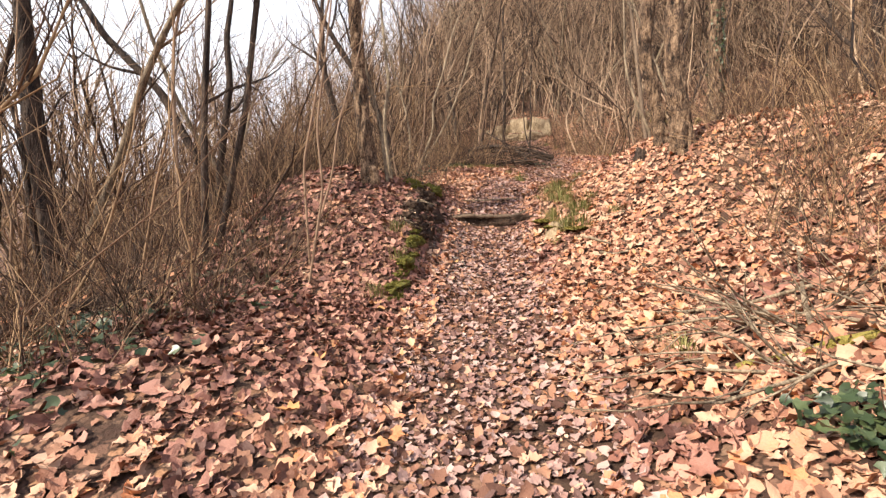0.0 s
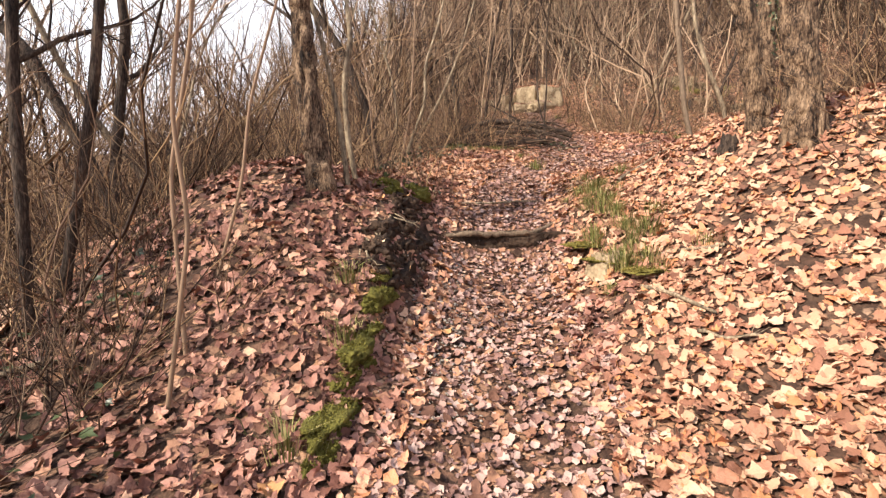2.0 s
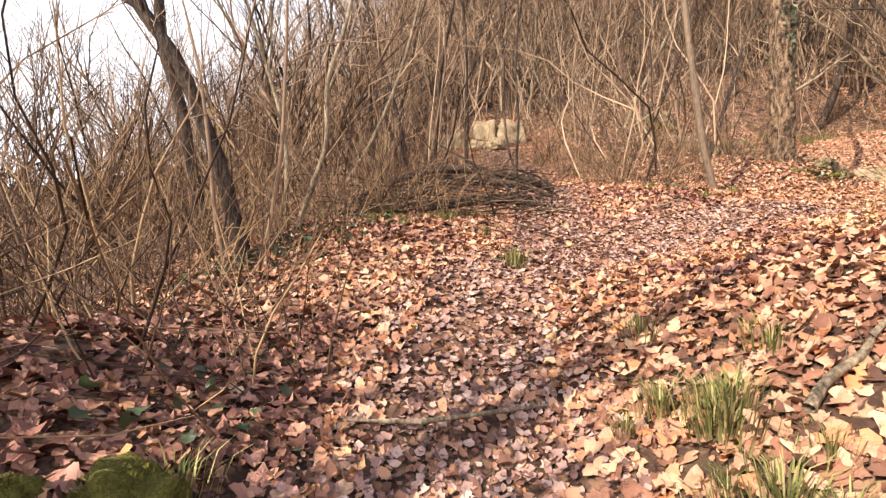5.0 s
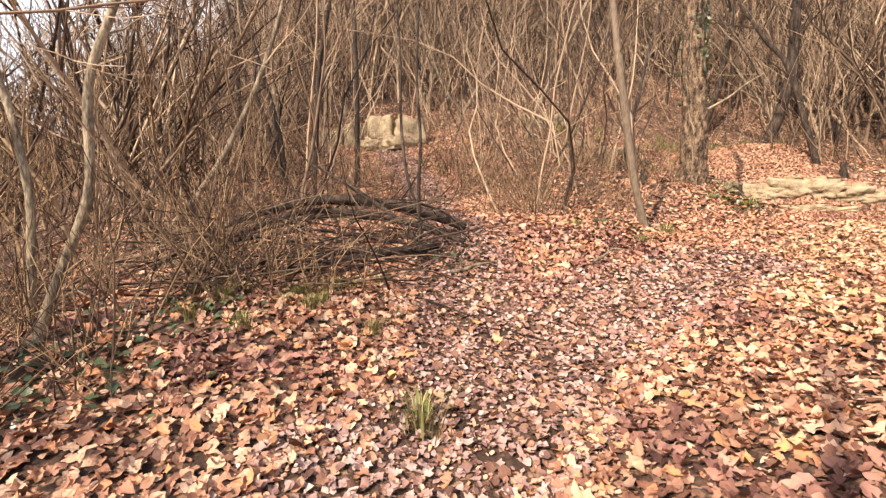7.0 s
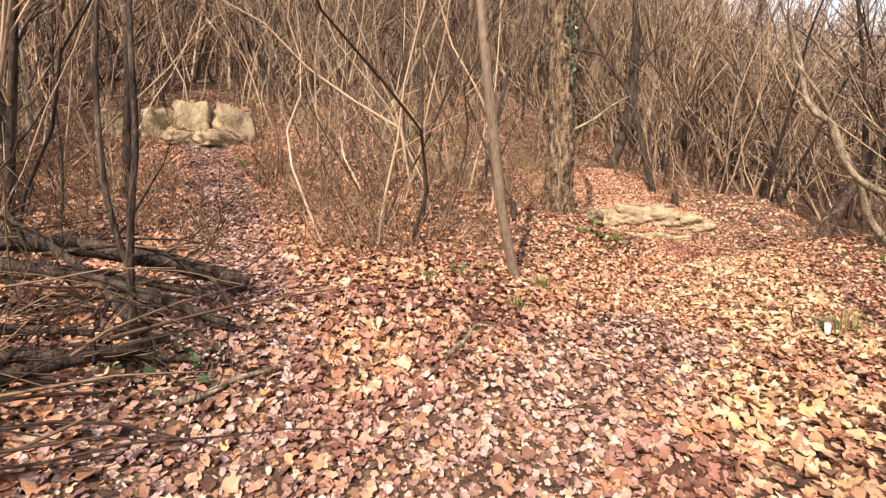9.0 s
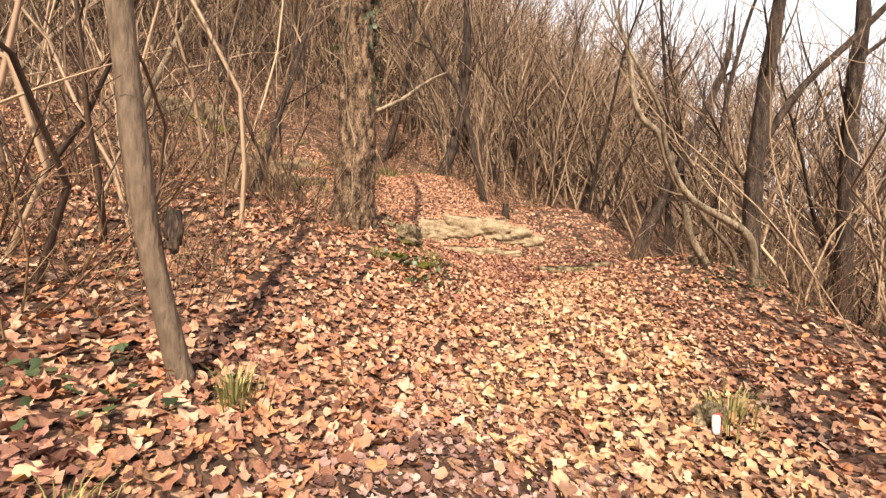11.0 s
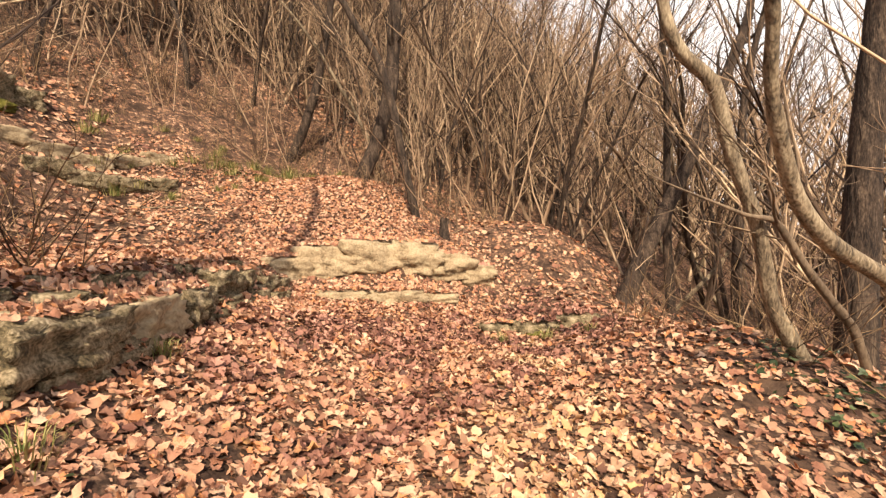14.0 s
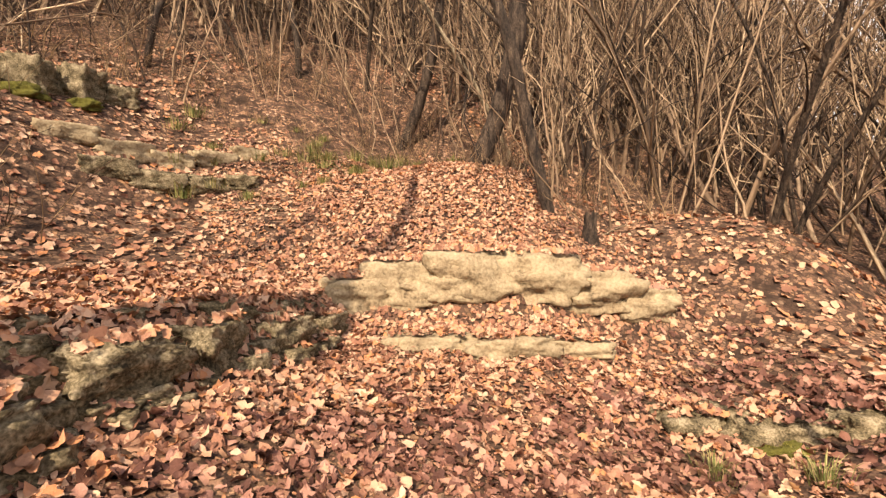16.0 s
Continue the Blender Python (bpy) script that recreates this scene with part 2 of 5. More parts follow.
def twigs_on(rng, path, rad, count, length, out, sides=3, lo=0.25, deep=2, least=0.0024):
    """Branches along a path, and twigs along the branches."""
    n = len(path)
    for _ in range(count):
        t = rng.uniform(lo, 0.98) * (n - 1)
        i = int(t)
        p = path[i] + (path[min(i + 1, n - 1)] - path[i]) * (t - i)
        d = path[min(i + 1, n - 1)] - path[max(i - 1, 0)]
        d = d / (np.linalg.norm(d) + 1e-9)
        L = length * rng.uniform(0.4, 1.0) * (1.15 - 0.5 * t / n)
        r = max(least, min(rad[i] * 0.55, 0.010 * L + 0.002))
        k = 5 if deep > 1 else 3
        b = wander(rng, p, side_way(rng, d, rng.uniform(0.35, 0.9)), L, k, 0.14, 0.09)
        br = np.linspace(r, least * 0.8, k)
        out.append(tube(b, br, sides))
        if deep > 1:
            twigs_on(rng, b, br, max(3, int(count * 0.34)), L * 0.6, out, 3, 0.2, deep - 1, least)


def template_stem(rng, h, r, lean, count, blen, least=0.0024):
    way = np.array([rng.normal(0, lean), rng.normal(0, lean), 1.0])
    p = wander(rng, (0, 0, -0.08), way, h, 9, rng.uniform(0.09, 0.24), 0.05)
    rad = np.linspace(r, 0.004, 9)
    out = [tube(p, rad, 4)]
    twigs_on(rng, p, rad, count, blen, out, 3, 0.12, 2, least)
    return join(out)


def template_far(rng, h, r):
    """A coarse young tree for the depth of the wood."""
    p = wander(rng, (0, 0, -0.1), (rng.normal(0, 0.16), rng.normal(0, 0.16), 1.0), h, 6, rng.uniform(0.10, 0.26), 0.04)
    rad = np.linspace(r, 0.01, 6)
    out = [tube(p, rad, 3)]
    twigs_on(rng, p, rad, 24, h * 0.34, out, 3, 0.08, 1, 0.0075)
    return join(out)


def template_shrub(rng, h, stems, count):
    out = []
    for _ in range(stems):
        way = np.array([rng.normal(0, 0.4), rng.normal(0, 0.4), 1.0])
        p = wander(rng, (rng.normal(0, 0.16), rng.normal(0, 0.16), -0.05), way, h * rng.uniform(0.5, 1.1), 5, 0.14, 0.0)
        rad = np.linspace(rng.uniform(0.004, 0.008), 0.0025, 5)
        out.append(tube(p, rad, 3))
        twigs_on(rng, p, rad, count, h * 0.45, out, 3, 0.1, 1, 0.0026)
    return join(out)


def scatter(templates, xs, ys, zs, rng, smin, smax, tilt=0.08):
    """Many turned, scaled copies of a few shapes in one pair of arrays."""
    vs, fs, o = [], [], 0
    for x, y, z in zip(xs, ys, zs):
        v, f = templates[rng.integers(len(templates))]
        s, a = rng.uniform(smin, smax), rng.uniform(0, 2 * math.pi)
        c, q = math.cos(a) * s, math.sin(a) * s
        tx, ty = rng.normal(0, tilt, 2)
        m = np.array([[c, -q, 0], [q, c, 0], [0, 0, s]])
        w = v @ m.T
        w[:, 0] += tx * w[:, 2] + x
        w[:, 1] += ty * w[:, 2] + y
        w[:, 2] += z
        vs.append(w)
        fs.append(f + o)
        o += len(v)
    return np.concatenate(vs), np.concatenate(fs)


def value_noise(x, y, cell, seed):
    """Smooth random relief between -1 and 1."""
    g = np.random.default_rng(seed).uniform(-1, 1, (64, 64))
    u, v = np.asarray(x) / cell, np.asarray(y) / cell
    i, j = np.floor(u).astype(int), np.floor(v).astype(int)
    a, b = u - i, v - j
    a, b = a * a * (3 - 2 * a), b * b * (3 - 2 * b)
    q = lambda di, dj: g[(i + di) % 64, (j + dj) % 64]
    return (q(0, 0) * (1 - a) + q(1, 0) * a) * (1 - b) + (q(0, 1) * (1 - a) + q(1, 1) * a) * b


# ---- the lie of the land ----
HUMP_STEP, HUMP_R = 2.0, 1.35
HUMPS = {
    1: {-1: 0.61, 0: -0.51},
    2: {-1: -0.48, 0: -0.06, 1: -0.72},
    3: {-1: 1.18, 0: -0.71, 1: 0.53},
    4: {-1: -0.13, 0: -0.03, 1: -0.06},
    5: {-1: 0.35, 0: 0.22, 1: -0.38, 2: -0.12, 3: -0.18, 5: -0.13, 6: 0.72},
    6: {1: 0.23, 2: -0.02, 3: -0.47, 5: -0.14, 6: 0.76},
    7: {1: -0.17, 2: -0.3, 3: 0.32, 4: -0.6, 5: -0.17, 6: -0.62, 7: 0.6, 8: -0.77},
    8: {1: -0.0, 3: 0.09, 4: 0.48, 5: -0.6, 6: -0.18, 7: -1.3, 8: 1.11},
    9: {5: -0.66, 6: -0.16, 7: 0.24, 8: -0.41},
    10: {5: -0.3, 6: -0.36, 7: 0.4},
    11: {4: 0.13, 5: -0.33, 7: -0.78, 8: 0.07},
}
MOUNDS = ((5.5, 3.5, 2.6, 1.0), (-3, -3, 3, -2.09), (13.5, 9.5, 2.6, -1.30), (-6.5, 11, 3, -0.18), (0, -0.8, 1.5, -0.28), (4, 18.5, 2, -0.31))
LEDGES = ((-0.75, 5.87, 0.75, 6.25, 0.045, 0.24),
          (-0.5, 7, 0.6, 7.1, 0.08, 0.08),
          (7.1, 14.0, 10.75, 17.6, 0.05, 0.30),
          (10.9, 17.55, 14.0, 15.85, 0.07, 0.38),
          (8.4, 20.75, 10.7, 21.05, 0.06, 0.30),
          (-0.74, 4.2, -0.74, 6.2, 0.06, 0.3),
          (0.78, 6.7, 0.8, 4.7, 0.09, 0.22))
SETTLE_R = 1.1
SETTLE = ((10.70, 17.72, -0.10), (9.94, 16.55, 0.11), (11.38, 17.33, -0.32), (13.19, 16.25, 0.25), (9.09, 21.71, -0.30), (10.79, 22.23, -0.24), (9.31, 20.75, -0.43), (15.52, 14.15, 0.09), (13.16, 14.44, -0.24), (14.52, 17.32, -0.09), (14.29, 22.77, -0.24), (-0.64, 5.85, -0.09), (0.65, 6.27, -0.07), (-1.29, 5.28, 0.09), (0.77, 5.65, -0.09), (2.16, 6.89, 0.10), (3.84, 11.79, 0.07), (6.33, 13.85, 0.08), (-1.44, 9.38, 0.09), (-1.33, 8.32, 0.08), (1.66, 12.00, 0.03), (8.08, 14.94, -0.18), (7.18, 14.64, 0.21), (6.33, 15.49, -0.44), (5.41, 16.41, 0.16), (8.46, 15.90, -0.06), (7.61, 16.75, -0.66), (6.69, 17.67, -0.07), (9.74, 17.16, 0.00), (8.89, 18.01, 0.04), (7.97, 18.93, -0.77))


def soft_gate(u):
    return 1 / (1 + np.exp(-np.clip(u, -40, 40)))


def base_height(x, y):
    """Hillside that climbs along the trail, its humps and hollows, and the sharp steps in it."""
    x, y = np.asarray(x, float), np.asarray(y, float)
    cx, cy = np.clip(x, -12, 22), np.clip(y, -6, 27)
    z = 1.1043 + 0.1489 * cx + 0.1239 * cy + -0.00901 * cx * cx + 0.00055 * cx * cy + 0.00524 * cy * cy
    for row, cols in HUMPS.items():
        for col, k in cols.items():
            z = z + k * np.exp(-((cx - col * HUMP_STEP) ** 2 + (cy - row * HUMP_STEP) ** 2) / (2 * HUMP_R ** 2))
    for a, b, r, k in MOUNDS:
        z = z + k * np.exp(-((cx - a) ** 2 + (cy - b) ** 2) / (2 * r * r))
    for ax, ay, bx, by, w, rise in LEDGES:
        L = math.hypot(bx - ax, by - ay)
        dx, dy = (bx - ax) / L, (by - ay) / L
        a, c = (cx - ax) * dx + (cy - ay) * dy, -(cx - ax) * dy + (cy - ay) * dx
        z = z + rise * soft_gate(a / 0.25) * soft_gate((L - a) / 0.25) * np.exp(-np.maximum(c, 0) / 1.2) * soft_gate(c / w)
    for a, b, k in SETTLE:
        z = z + k * np.exp(-((cx - a) ** 2 + (cy - b) ** 2) / (2 * SETTLE_R ** 2))
    reach, bearing = np.hypot(x - 4, y - 7), np.degrees(np.arctan2(x - 4, y - 7))
    climb = np.clip(reach - 18.5, -30, 45)
    climb = 0.5 * (climb + np.sqrt(climb * climb + 6))
    z = z + 0.50 * climb * soft_gate((bearing + 15) / 4) * soft_gate((62 - bearing) / 4)
    z = z + 0.28 * np.clip(reach - 17, 0, 24) * soft_gate((bearing - 62) / 4) * soft_gate((125 - bearing) / 6)
    return z + 0.30 * np.clip(y - 27, 0, 45) - 0.12 * np.clip(-12 - x, 0, 60) - 0.10 * np.clip(x - 22, 0, 60)


def height(x, y):
    return base_height(x, y) + 0.030 * value_noise(x, y, 0.55, 3) + 0.016 * value_noise(x, y, 0.21, 4)


def spread_axis(lo, hi, step, end):
    core = np.arange(lo, hi + step / 2, step)
    grow = step * 1.25 ** np.arange(1, 34)
    out = np.cumsum(grow)
    out = out[out < end]
    return np.r_[lo - out[::-1], core, hi + out]


gx, gy = spread_axis(-4.0, 17.0, 0.09, 900.0), spread_axis(-1.0, 24.0, 0.09, 900.0)
GX, GY = np.meshgrid(gx, gy, indexing="ij")
GZ = height(GX, GY)
ni, nj = GX.shape
ii, jj = np.meshgrid(np.arange(ni - 1), np.arange(nj - 1), indexing="ij")
gf = np.stack([ii * nj + jj, (ii + 1) * nj + jj, (ii + 1) * nj + jj + 1, ii * nj + jj + 1], -1).reshape(-1, 4)
ground = new("ground", mesh_of("ground", np.stack([GX, GY, GZ], -1).reshape(-1, 3), gf, GROUND))
tagged(ground, "sloping woodland soil covered in dry fallen leaves", "ground", kind="structure")

# clearings along the trails, as discs of x, y, radius
CLEAR = ((0, -1, 2.6), (0.2, 2, 1.9), (0.1, 4, 1.45), (1.9, 4, 1.6), (2.0, 1.5, 1.9), (0.1, 6, 1.25), (1.6, 6.4, 1.4), (0.4, 8.4, 1.75), (2.2, 8.4, 1.8),
         (2, 10, 1.9), (4, 11, 1.9), (5, 9.6, 2.2), (7.5, 11.4, 2.3), (7.2, 13.5, 1.4), (9.6, 12.8, 2.1), (9.6, 16.2, 2.2), (11.7, 15.2, 2.4),
         (10.4, 18.8, 2.4), (12.3, 17.8, 1.8), (9.2, 21.3, 1.9), (12.4, 20.6, 1.4), (9.9, 10.9, 0.85))
CLEAR_LEFT = ((-1.35, 5.3, 0.85), (1.6, 12.6, 1.1), (1.75, 14.5, 0.8), (1.7, 16.4, 0.8), (1.65, 18.2, 0.9), (1.6, 20.2, 1.6), (0.2, 11.5, 1.0), (5.5, 12.8, 1.0))


def open_ground(x, y, pad=0.0):
    hit = np.zeros(np.shape(x), bool)
    for a, b, r in CLEAR + CLEAR_LEFT:
        hit |= (x - a) ** 2 + (y - b) ** 2 < (r + pad) ** 2
    return hit


TRAIL = np.array([(0, -3), (0, 2), (0, 6), (0.3, 8.4), (2.3, 10.2), (5.3, 11.0), (8.4, 13.0), (11.5, 15.6), (12.6, 19.0), (13.2, 23.0)])
SIDE_TRAIL = np.array([(1.0, 9.4), (1.6, 12.6), (1.75, 16.4), (1.6, 20.5)])


def trail_distance(x, y, line):
    best = np.full(np.shape(x), 1e9)
    for (ax, ay), (bx, by) in zip(line[:-1], line[1:]):
        dx, dy = bx - ax, by - ay
        t = np.clip(((x - ax) * dx + (y - ay) * dy) / (dx * dx + dy * dy), 0, 1)
        best = np.minimum(best, np.hypot(x - ax - t * dx, y - ay - t * dy))
    return best


def edge_distance(x, y):
    best = np.full(np.shape(x), 1e9)
    for a, b, r in CLEAR + CLEAR_LEFT:
        best = np.minimum(best, np.hypot(x - a, y - b) - r)
    return best


def sown(rng, x0, x1, y0, y1, per_m2, keep):
    n = int((x1 - x0) * (y1 - y0) * per_m2)
    x, y = rng.uniform(x0, x1, n), rng.uniform(y0, y1, n)
    k = keep(x, y)
    return x[k], y[k]


# ---- trees ----
def oak_trunk(path, sides, rings, ridge, seed):
    """A trunk with deep furrowed bark and a flared foot; most rings in the lower part."""
    q = smooth_path(path, 400)
    s = np.linspace(0, 1, rings) ** 1.5
    q = np.stack([np.interp(s, np.linspace(0, 1, 400), q[:, k]) for k in range(4)], 1)
    v, f = tube(q[:, :3], q[:, 3], sides)
    c = np.repeat(q[:, :3], sides, axis=0)
    d = v - c
    ang = np.tile(np.arange(sides) * 2 * np.pi / sides, rings)
    hgt = np.repeat(np.cumsum(np.r_[0, np.linalg.norm(np.diff(q[:, :3], axis=0), axis=1)]), sides)
    cells = max(9, int(2 * math.pi * path[1][3] / 0.055))
    u = ang * cells / (2 * np.pi) + 0.9 * value_noise(hgt, ang * 0.4, 0.3, seed + 5)
    k = np.minimum(np.abs(value_noise(u, hgt / 0.11, 1.0, seed)) * 2.4, 1) + 0.35 * value_noise(u * 2.3, hgt / 0.05, 1.0, seed + 1)
    foot = np.exp(-np.maximum(hgt - 0.3, 0) / 0.18) * (0.08 + 0.22 * np.maximum(0, np.sin(ang * 4 + seed)))
    r = np.linalg.norm(d, axis=1)[:, None] + 1e-9
    return c + d * (1 + foot[:, None]) + d / r * (ridge * (k[:, None] - 0.7)), f


NP = 56


def tree(path, label, bark=None, top=4.0, limbs=5, crown=10, oak=0.0, group="", name="tree", lo=0.4):
    """A bare tree: furrowed or smooth trunk through the given points, carried on upward, with limbs and fine twigs."""
    bark = bark or BARK
    rng = np.random.default_rng(int(abs(path[0][0] * 131 + path[0][1] * 977) * 10))
    p = [tuple(q) for q in path]
    x0, y0 = p[0][0], p[0][1]
    z0 = float(height(x0, y0))
    p[0] = (x0 + (p[0][0] - p[1][0]) * 0.3, y0 + (p[0][1] - p[1][1]) * 0.3, z0 - 0.3, p[0][3])
    if top > 0:
        a, b = np.array(p[-2][:3]), np.array(p[-1][:3])
        w = (b - a) / np.linalg.norm(b - a) + np.array([0, 0, 0.25])
        for q, k in zip(wander(rng, b, w, top, 5, 0.10, 0.06)[1:], (0.8, 0.6, 0.4, 0.2)):
            p.append((*q, p[len(path) - 1][3] * k))
    p = np.array(p) - np.array([x0, y0, z0, 0])
    root = thing(name, x0, y0, z0, label, "tree", group)
    if oak:
        v, f = oak_trunk(p, 60, 190, oak, int(z0 * 50))
        q = smooth_path(p, NP)
    else:
        q = smooth_path(p, NP)
        hg = np.linspace(0, 1, NP)
        q[:, 3] *= 1 + 0.35 * np.exp(-hg / 0.03) + 0.05 * rng.normal(0, 1, NP)
        v, f = tube(q[:, :3], q[:, 3], 12)
    part("trunk", mesh_of("trunk", v, f, bark), root)
    fine = []
    for _ in range(limbs):
        i = rng.integers(int(NP * lo), NP - 1)
        d = q[min(i + 1, NP - 1), :3] - q[i - 1, :3]
        d /= np.linalg.norm(d)
        L = rng.uniform(0.8, 2.2) * min(1.0, q[0, 3] * 14 + 0.3)
        b = wander(rng, q[i, :3], side_way(rng, d, rng.uniform(0.5, 0.9)), L, 9, 0.12, 0.07)
        r = np.linspace(min(q[i, 3] * 0.55, 0.05), 0.004, 9)
        part("limb", mesh_of("limb", *tube(b, r, 6), bark), root)
        twigs_on(rng, b, r, crown, L * 0.5, fine, 3, 0.15)
    if crown:
        twigs_on(rng, q[:, :3], q[:, 3], crown, 0.9, fine, 3, max(lo, 0.3))
    if fine:
        tagged(part("twig_spray", mesh_of("twig_spray", *join(fine), bark), root), kind="stuff")
    return root


def limb_of(root, pts, bark):
    p = np.array(pts, float) - np.array([*root.location, 0])
    q = smooth_path(p, 14)
    part("limb", mesh_of("limb", *tube(q[:, :3], q[:, 3], 8), bark), root)


left_oak = tree([(-1.43, 5.5, 2.22, 0.110), (-1.5, 5.5, 2.62, 0.092), (-1.55, 5.5, 3.0, 0.084), (-1.61, 5.52, 3.63, 0.078)],
                "dark furrowed oak trunk with mossy foot beside the trail step", BARK_OAK, 5.0, 5, 9, oak=0.03)
tree([(-1.27, 5.67, 2.24, 0.022), (-1.35, 5.67, 2.79, 0.022), (-1.44, 5.68, 3.22, 0.020), (-1.52, 5.68, 3.55, 0.018), (-1.57, 5.68, 3.72, 0.017)],
     "slender grey sapling leaning beside the oak", BARK_PALE, 3.0, 2, 6, name="sapling")
tree([(-1.24, 5.85, 2.3, 0.025), (-1.34, 5.85, 2.69, 0.025), (-1.37, 5.86, 3.19, 0.027), (-1.3, 5.87, 3.52, 0.024), (-1.34, 5.88, 3.81, 0.021)],
     "kinked slender sapling with smooth bark", BARK_PALE, 3.0, 3, 6, name="sapling")
tree([(-5.67, 5.45, 0.9, 0.13), (-5.69, 5.45, 1.42, 0.126), (-5.95, 5.43, 3.05, 0.122), (-6.11, 5.42, 4.68, 0.104)], "dark bare tree on the lower slope", BARK, 5, 6, 12)
tree([(2.19, 6.11, 2.95, 0.09), (2.08, 6.12, 3.45, 0.08), (1.97, 6.12, 3.99, 0.075)], "bare oak leaning out over the bank", BARK_OAK, 5, 4, 8, oak=0.024, lo=0.55)
tree([(2.23, 5.58, 2.77, 0.125), (2.16, 5.59, 3.21, 0.105), (2.13, 5.61, 3.73, 0.098)], "stout dark oak on top of the bank", BARK_OAK, 5, 4, 8, oak=0.028, lo=0.55)
tree([(-1.89, 9.33, 2.67, 0.075), (-2.11, 9.32, 3.7, 0.065), (-2.48, 9.31, 4.63, 0.062), (-3.04, 9.28, 5.44, 0.06)], "bare tree leaning away from the trail", BARK, 3, 6, 10)
tree([(-1.61, 9.78, 2.88, 0.033), (-1.46, 9.77, 3.28, 0.029), (-1.21, 9.75, 3.91, 0.027), (-1.21, 9.76, 4.58, 0.025), (-1.02, 9.75, 5.08, 0.022)],
     "winding pale stem of a coppiced hazel", BARK_PALE, 2.5, 4, 8)
tree([(-1.82, 10.22, 2.95, 0.027), (-1.79, 10.23, 3.89, 0.024), (-1.88, 10.25, 4.46, 0.023), (-2.09, 10.28, 5.12, 0.021)], "straight pale stem of a coppiced hazel", BARK_PALE, 2.5, 4, 8)
tree([(-3.79, 12.38, 2.64, 0.09), (-4.1, 12.43, 4.06, 0.089), (-4.31, 12.47, 5.2, 0.09), (-4.66, 12.53, 6.33, 0.09)], "thick leaning trunk in the thicket", BARK, 4, 6, 12)
tree([(0.47, 16.3, 4.52, 0.055), (0.51, 16.35, 6.27, 0.05), (0.49, 16.42, 8.08, 0.045)], "straight dark pole of a young tree by the side path", BARK, 3, 2, 6, lo=0.6)
twin = tree([(0.99, 11.37, 3.43, 0.024), (0.98, 11.38, 3.70, 0.021), (0.97, 11.40, 3.91, 0.021), (0.98, 11.40, 4.25, 0.018), (1.01, 11.39, 4.55, 0.016), (0.99, 11.42, 4.97, 0.015), (0.98, 11.44, 5.34, 0.013)],
            "dark twin-stemmed sapling growing through the brush pile", BARK, 2.5, 2, 5, name="sapling", lo=0.6)
limb_of(twin, [(0.97, 11.40, 3.88, 0.016), (0.87, 11.46, 4.12, 0.017), (0.83, 11.50, 4.55, 0.016), (0.81, 11.52, 5.03, 0.014), (0.84, 11.52, 5.34, 0.012), (0.80, 11.6, 6.3, 0.006)], BARK)
bent_tree = tree([(4.03, 11.96, 3.52, 0.055), (3.92, 12.02, 4.12, 0.050), (3.88, 12.04, 4.35, 0.054), (3.8, 12.11, 5.34, 0.051), (3.69, 12.2, 6.66, 0.045)],
     "bent smooth-barked tree with a dark knot where the trails part", BARK_MID, 4, 4, 8, lo=0.6)
ivy_oak = tree([(6.48, 14.09, 4.41, 0.25), (6.5, 14.07, 4.8, 0.222), (6.51, 14.04, 5.35, 0.211), (6.51, 14.04, 6.34, 0.19), (6.5, 14.1, 8.0, 0.16)],
               "massive furrowed oak trunk with ivy climbing its upper part", BARK_OAK, 5, 6, 8, oak=0.04, lo=0.5)
limb_of(ivy_oak, [(6.62, 13.95, 5.75, 0.024), (6.9, 13.69, 5.93, 0.022), (7.08, 13.47, 6.14, 0.018), (7.22, 13.29, 6.24, 0.006)], BARK_PALE)
s_tree = tree([(11.18, 10.86, 3.78, 0.058), (11.0, 10.86, 4.23, 0.056), (10.87, 10.91, 4.45, 0.060), (10.63, 11.11, 4.62, 0.049), (10.24, 11.44, 4.86, 0.048), (10.03, 11.57, 5.09, 0.042), (9.73, 11.65, 5.5, 0.035), (9.59, 11.66, 5.71, 0.032), (9.52, 11.63, 5.86, 0.031), (9.36, 11.66, 6.06, 0.027)],
              "pale tree with a strongly bent S-shaped trunk", BARK_PALE, 1.5, 2, 5, lo=0.8)
tree([(11.59, 11.48, 3.84, 0.064), (11.27, 11.73, 4.37, 0.057), (11.07, 11.8, 4.99, 0.050), (10.8, 11.96, 5.54, 0.048), (10.62, 12.03, 6.01, 0.050), (10.46, 12.18, 6.11, 0.043), (10.32, 12.28, 6.35, 0.040), (10.23, 12.29, 6.64, 0.039)],
     "pale winding tree with an elbow in its trunk", BARK_PALE, 1.5, 2, 5, lo=0.8)
tree([(11.83, 11.1, 3.77, 0.038), (11.61, 11.24, 4.22, 0.034), (11.28, 11.5, 4.64, 0.030), (11.02, 11.7, 5.04, 0.024), (10.89, 11.84, 5.05, 0.015)], "thin leaning stem beside the bent trees", BARK_MID, 0.8, 2, 5, lo=0.5, name="sapling")
dark_tree = tree([(12.7, 11.17, 3.72, 0.165), (12.75, 11.11, 5.68, 0.135), (12.82, 11.02, 6.82, 0.125), (12.91, 10.89, 7.97, 0.11)], "dark upright tree with a large slanting limb", BARK, 4, 6, 10)
limb_of(dark_tree, [(12.76, 11.09, 5.85, 0.07), (13.13, 10.63, 6.9, 0.062), (13.84, 9.75, 7.97, 0.055), (14.6, 8.9, 9.2, 0.05)], BARK)
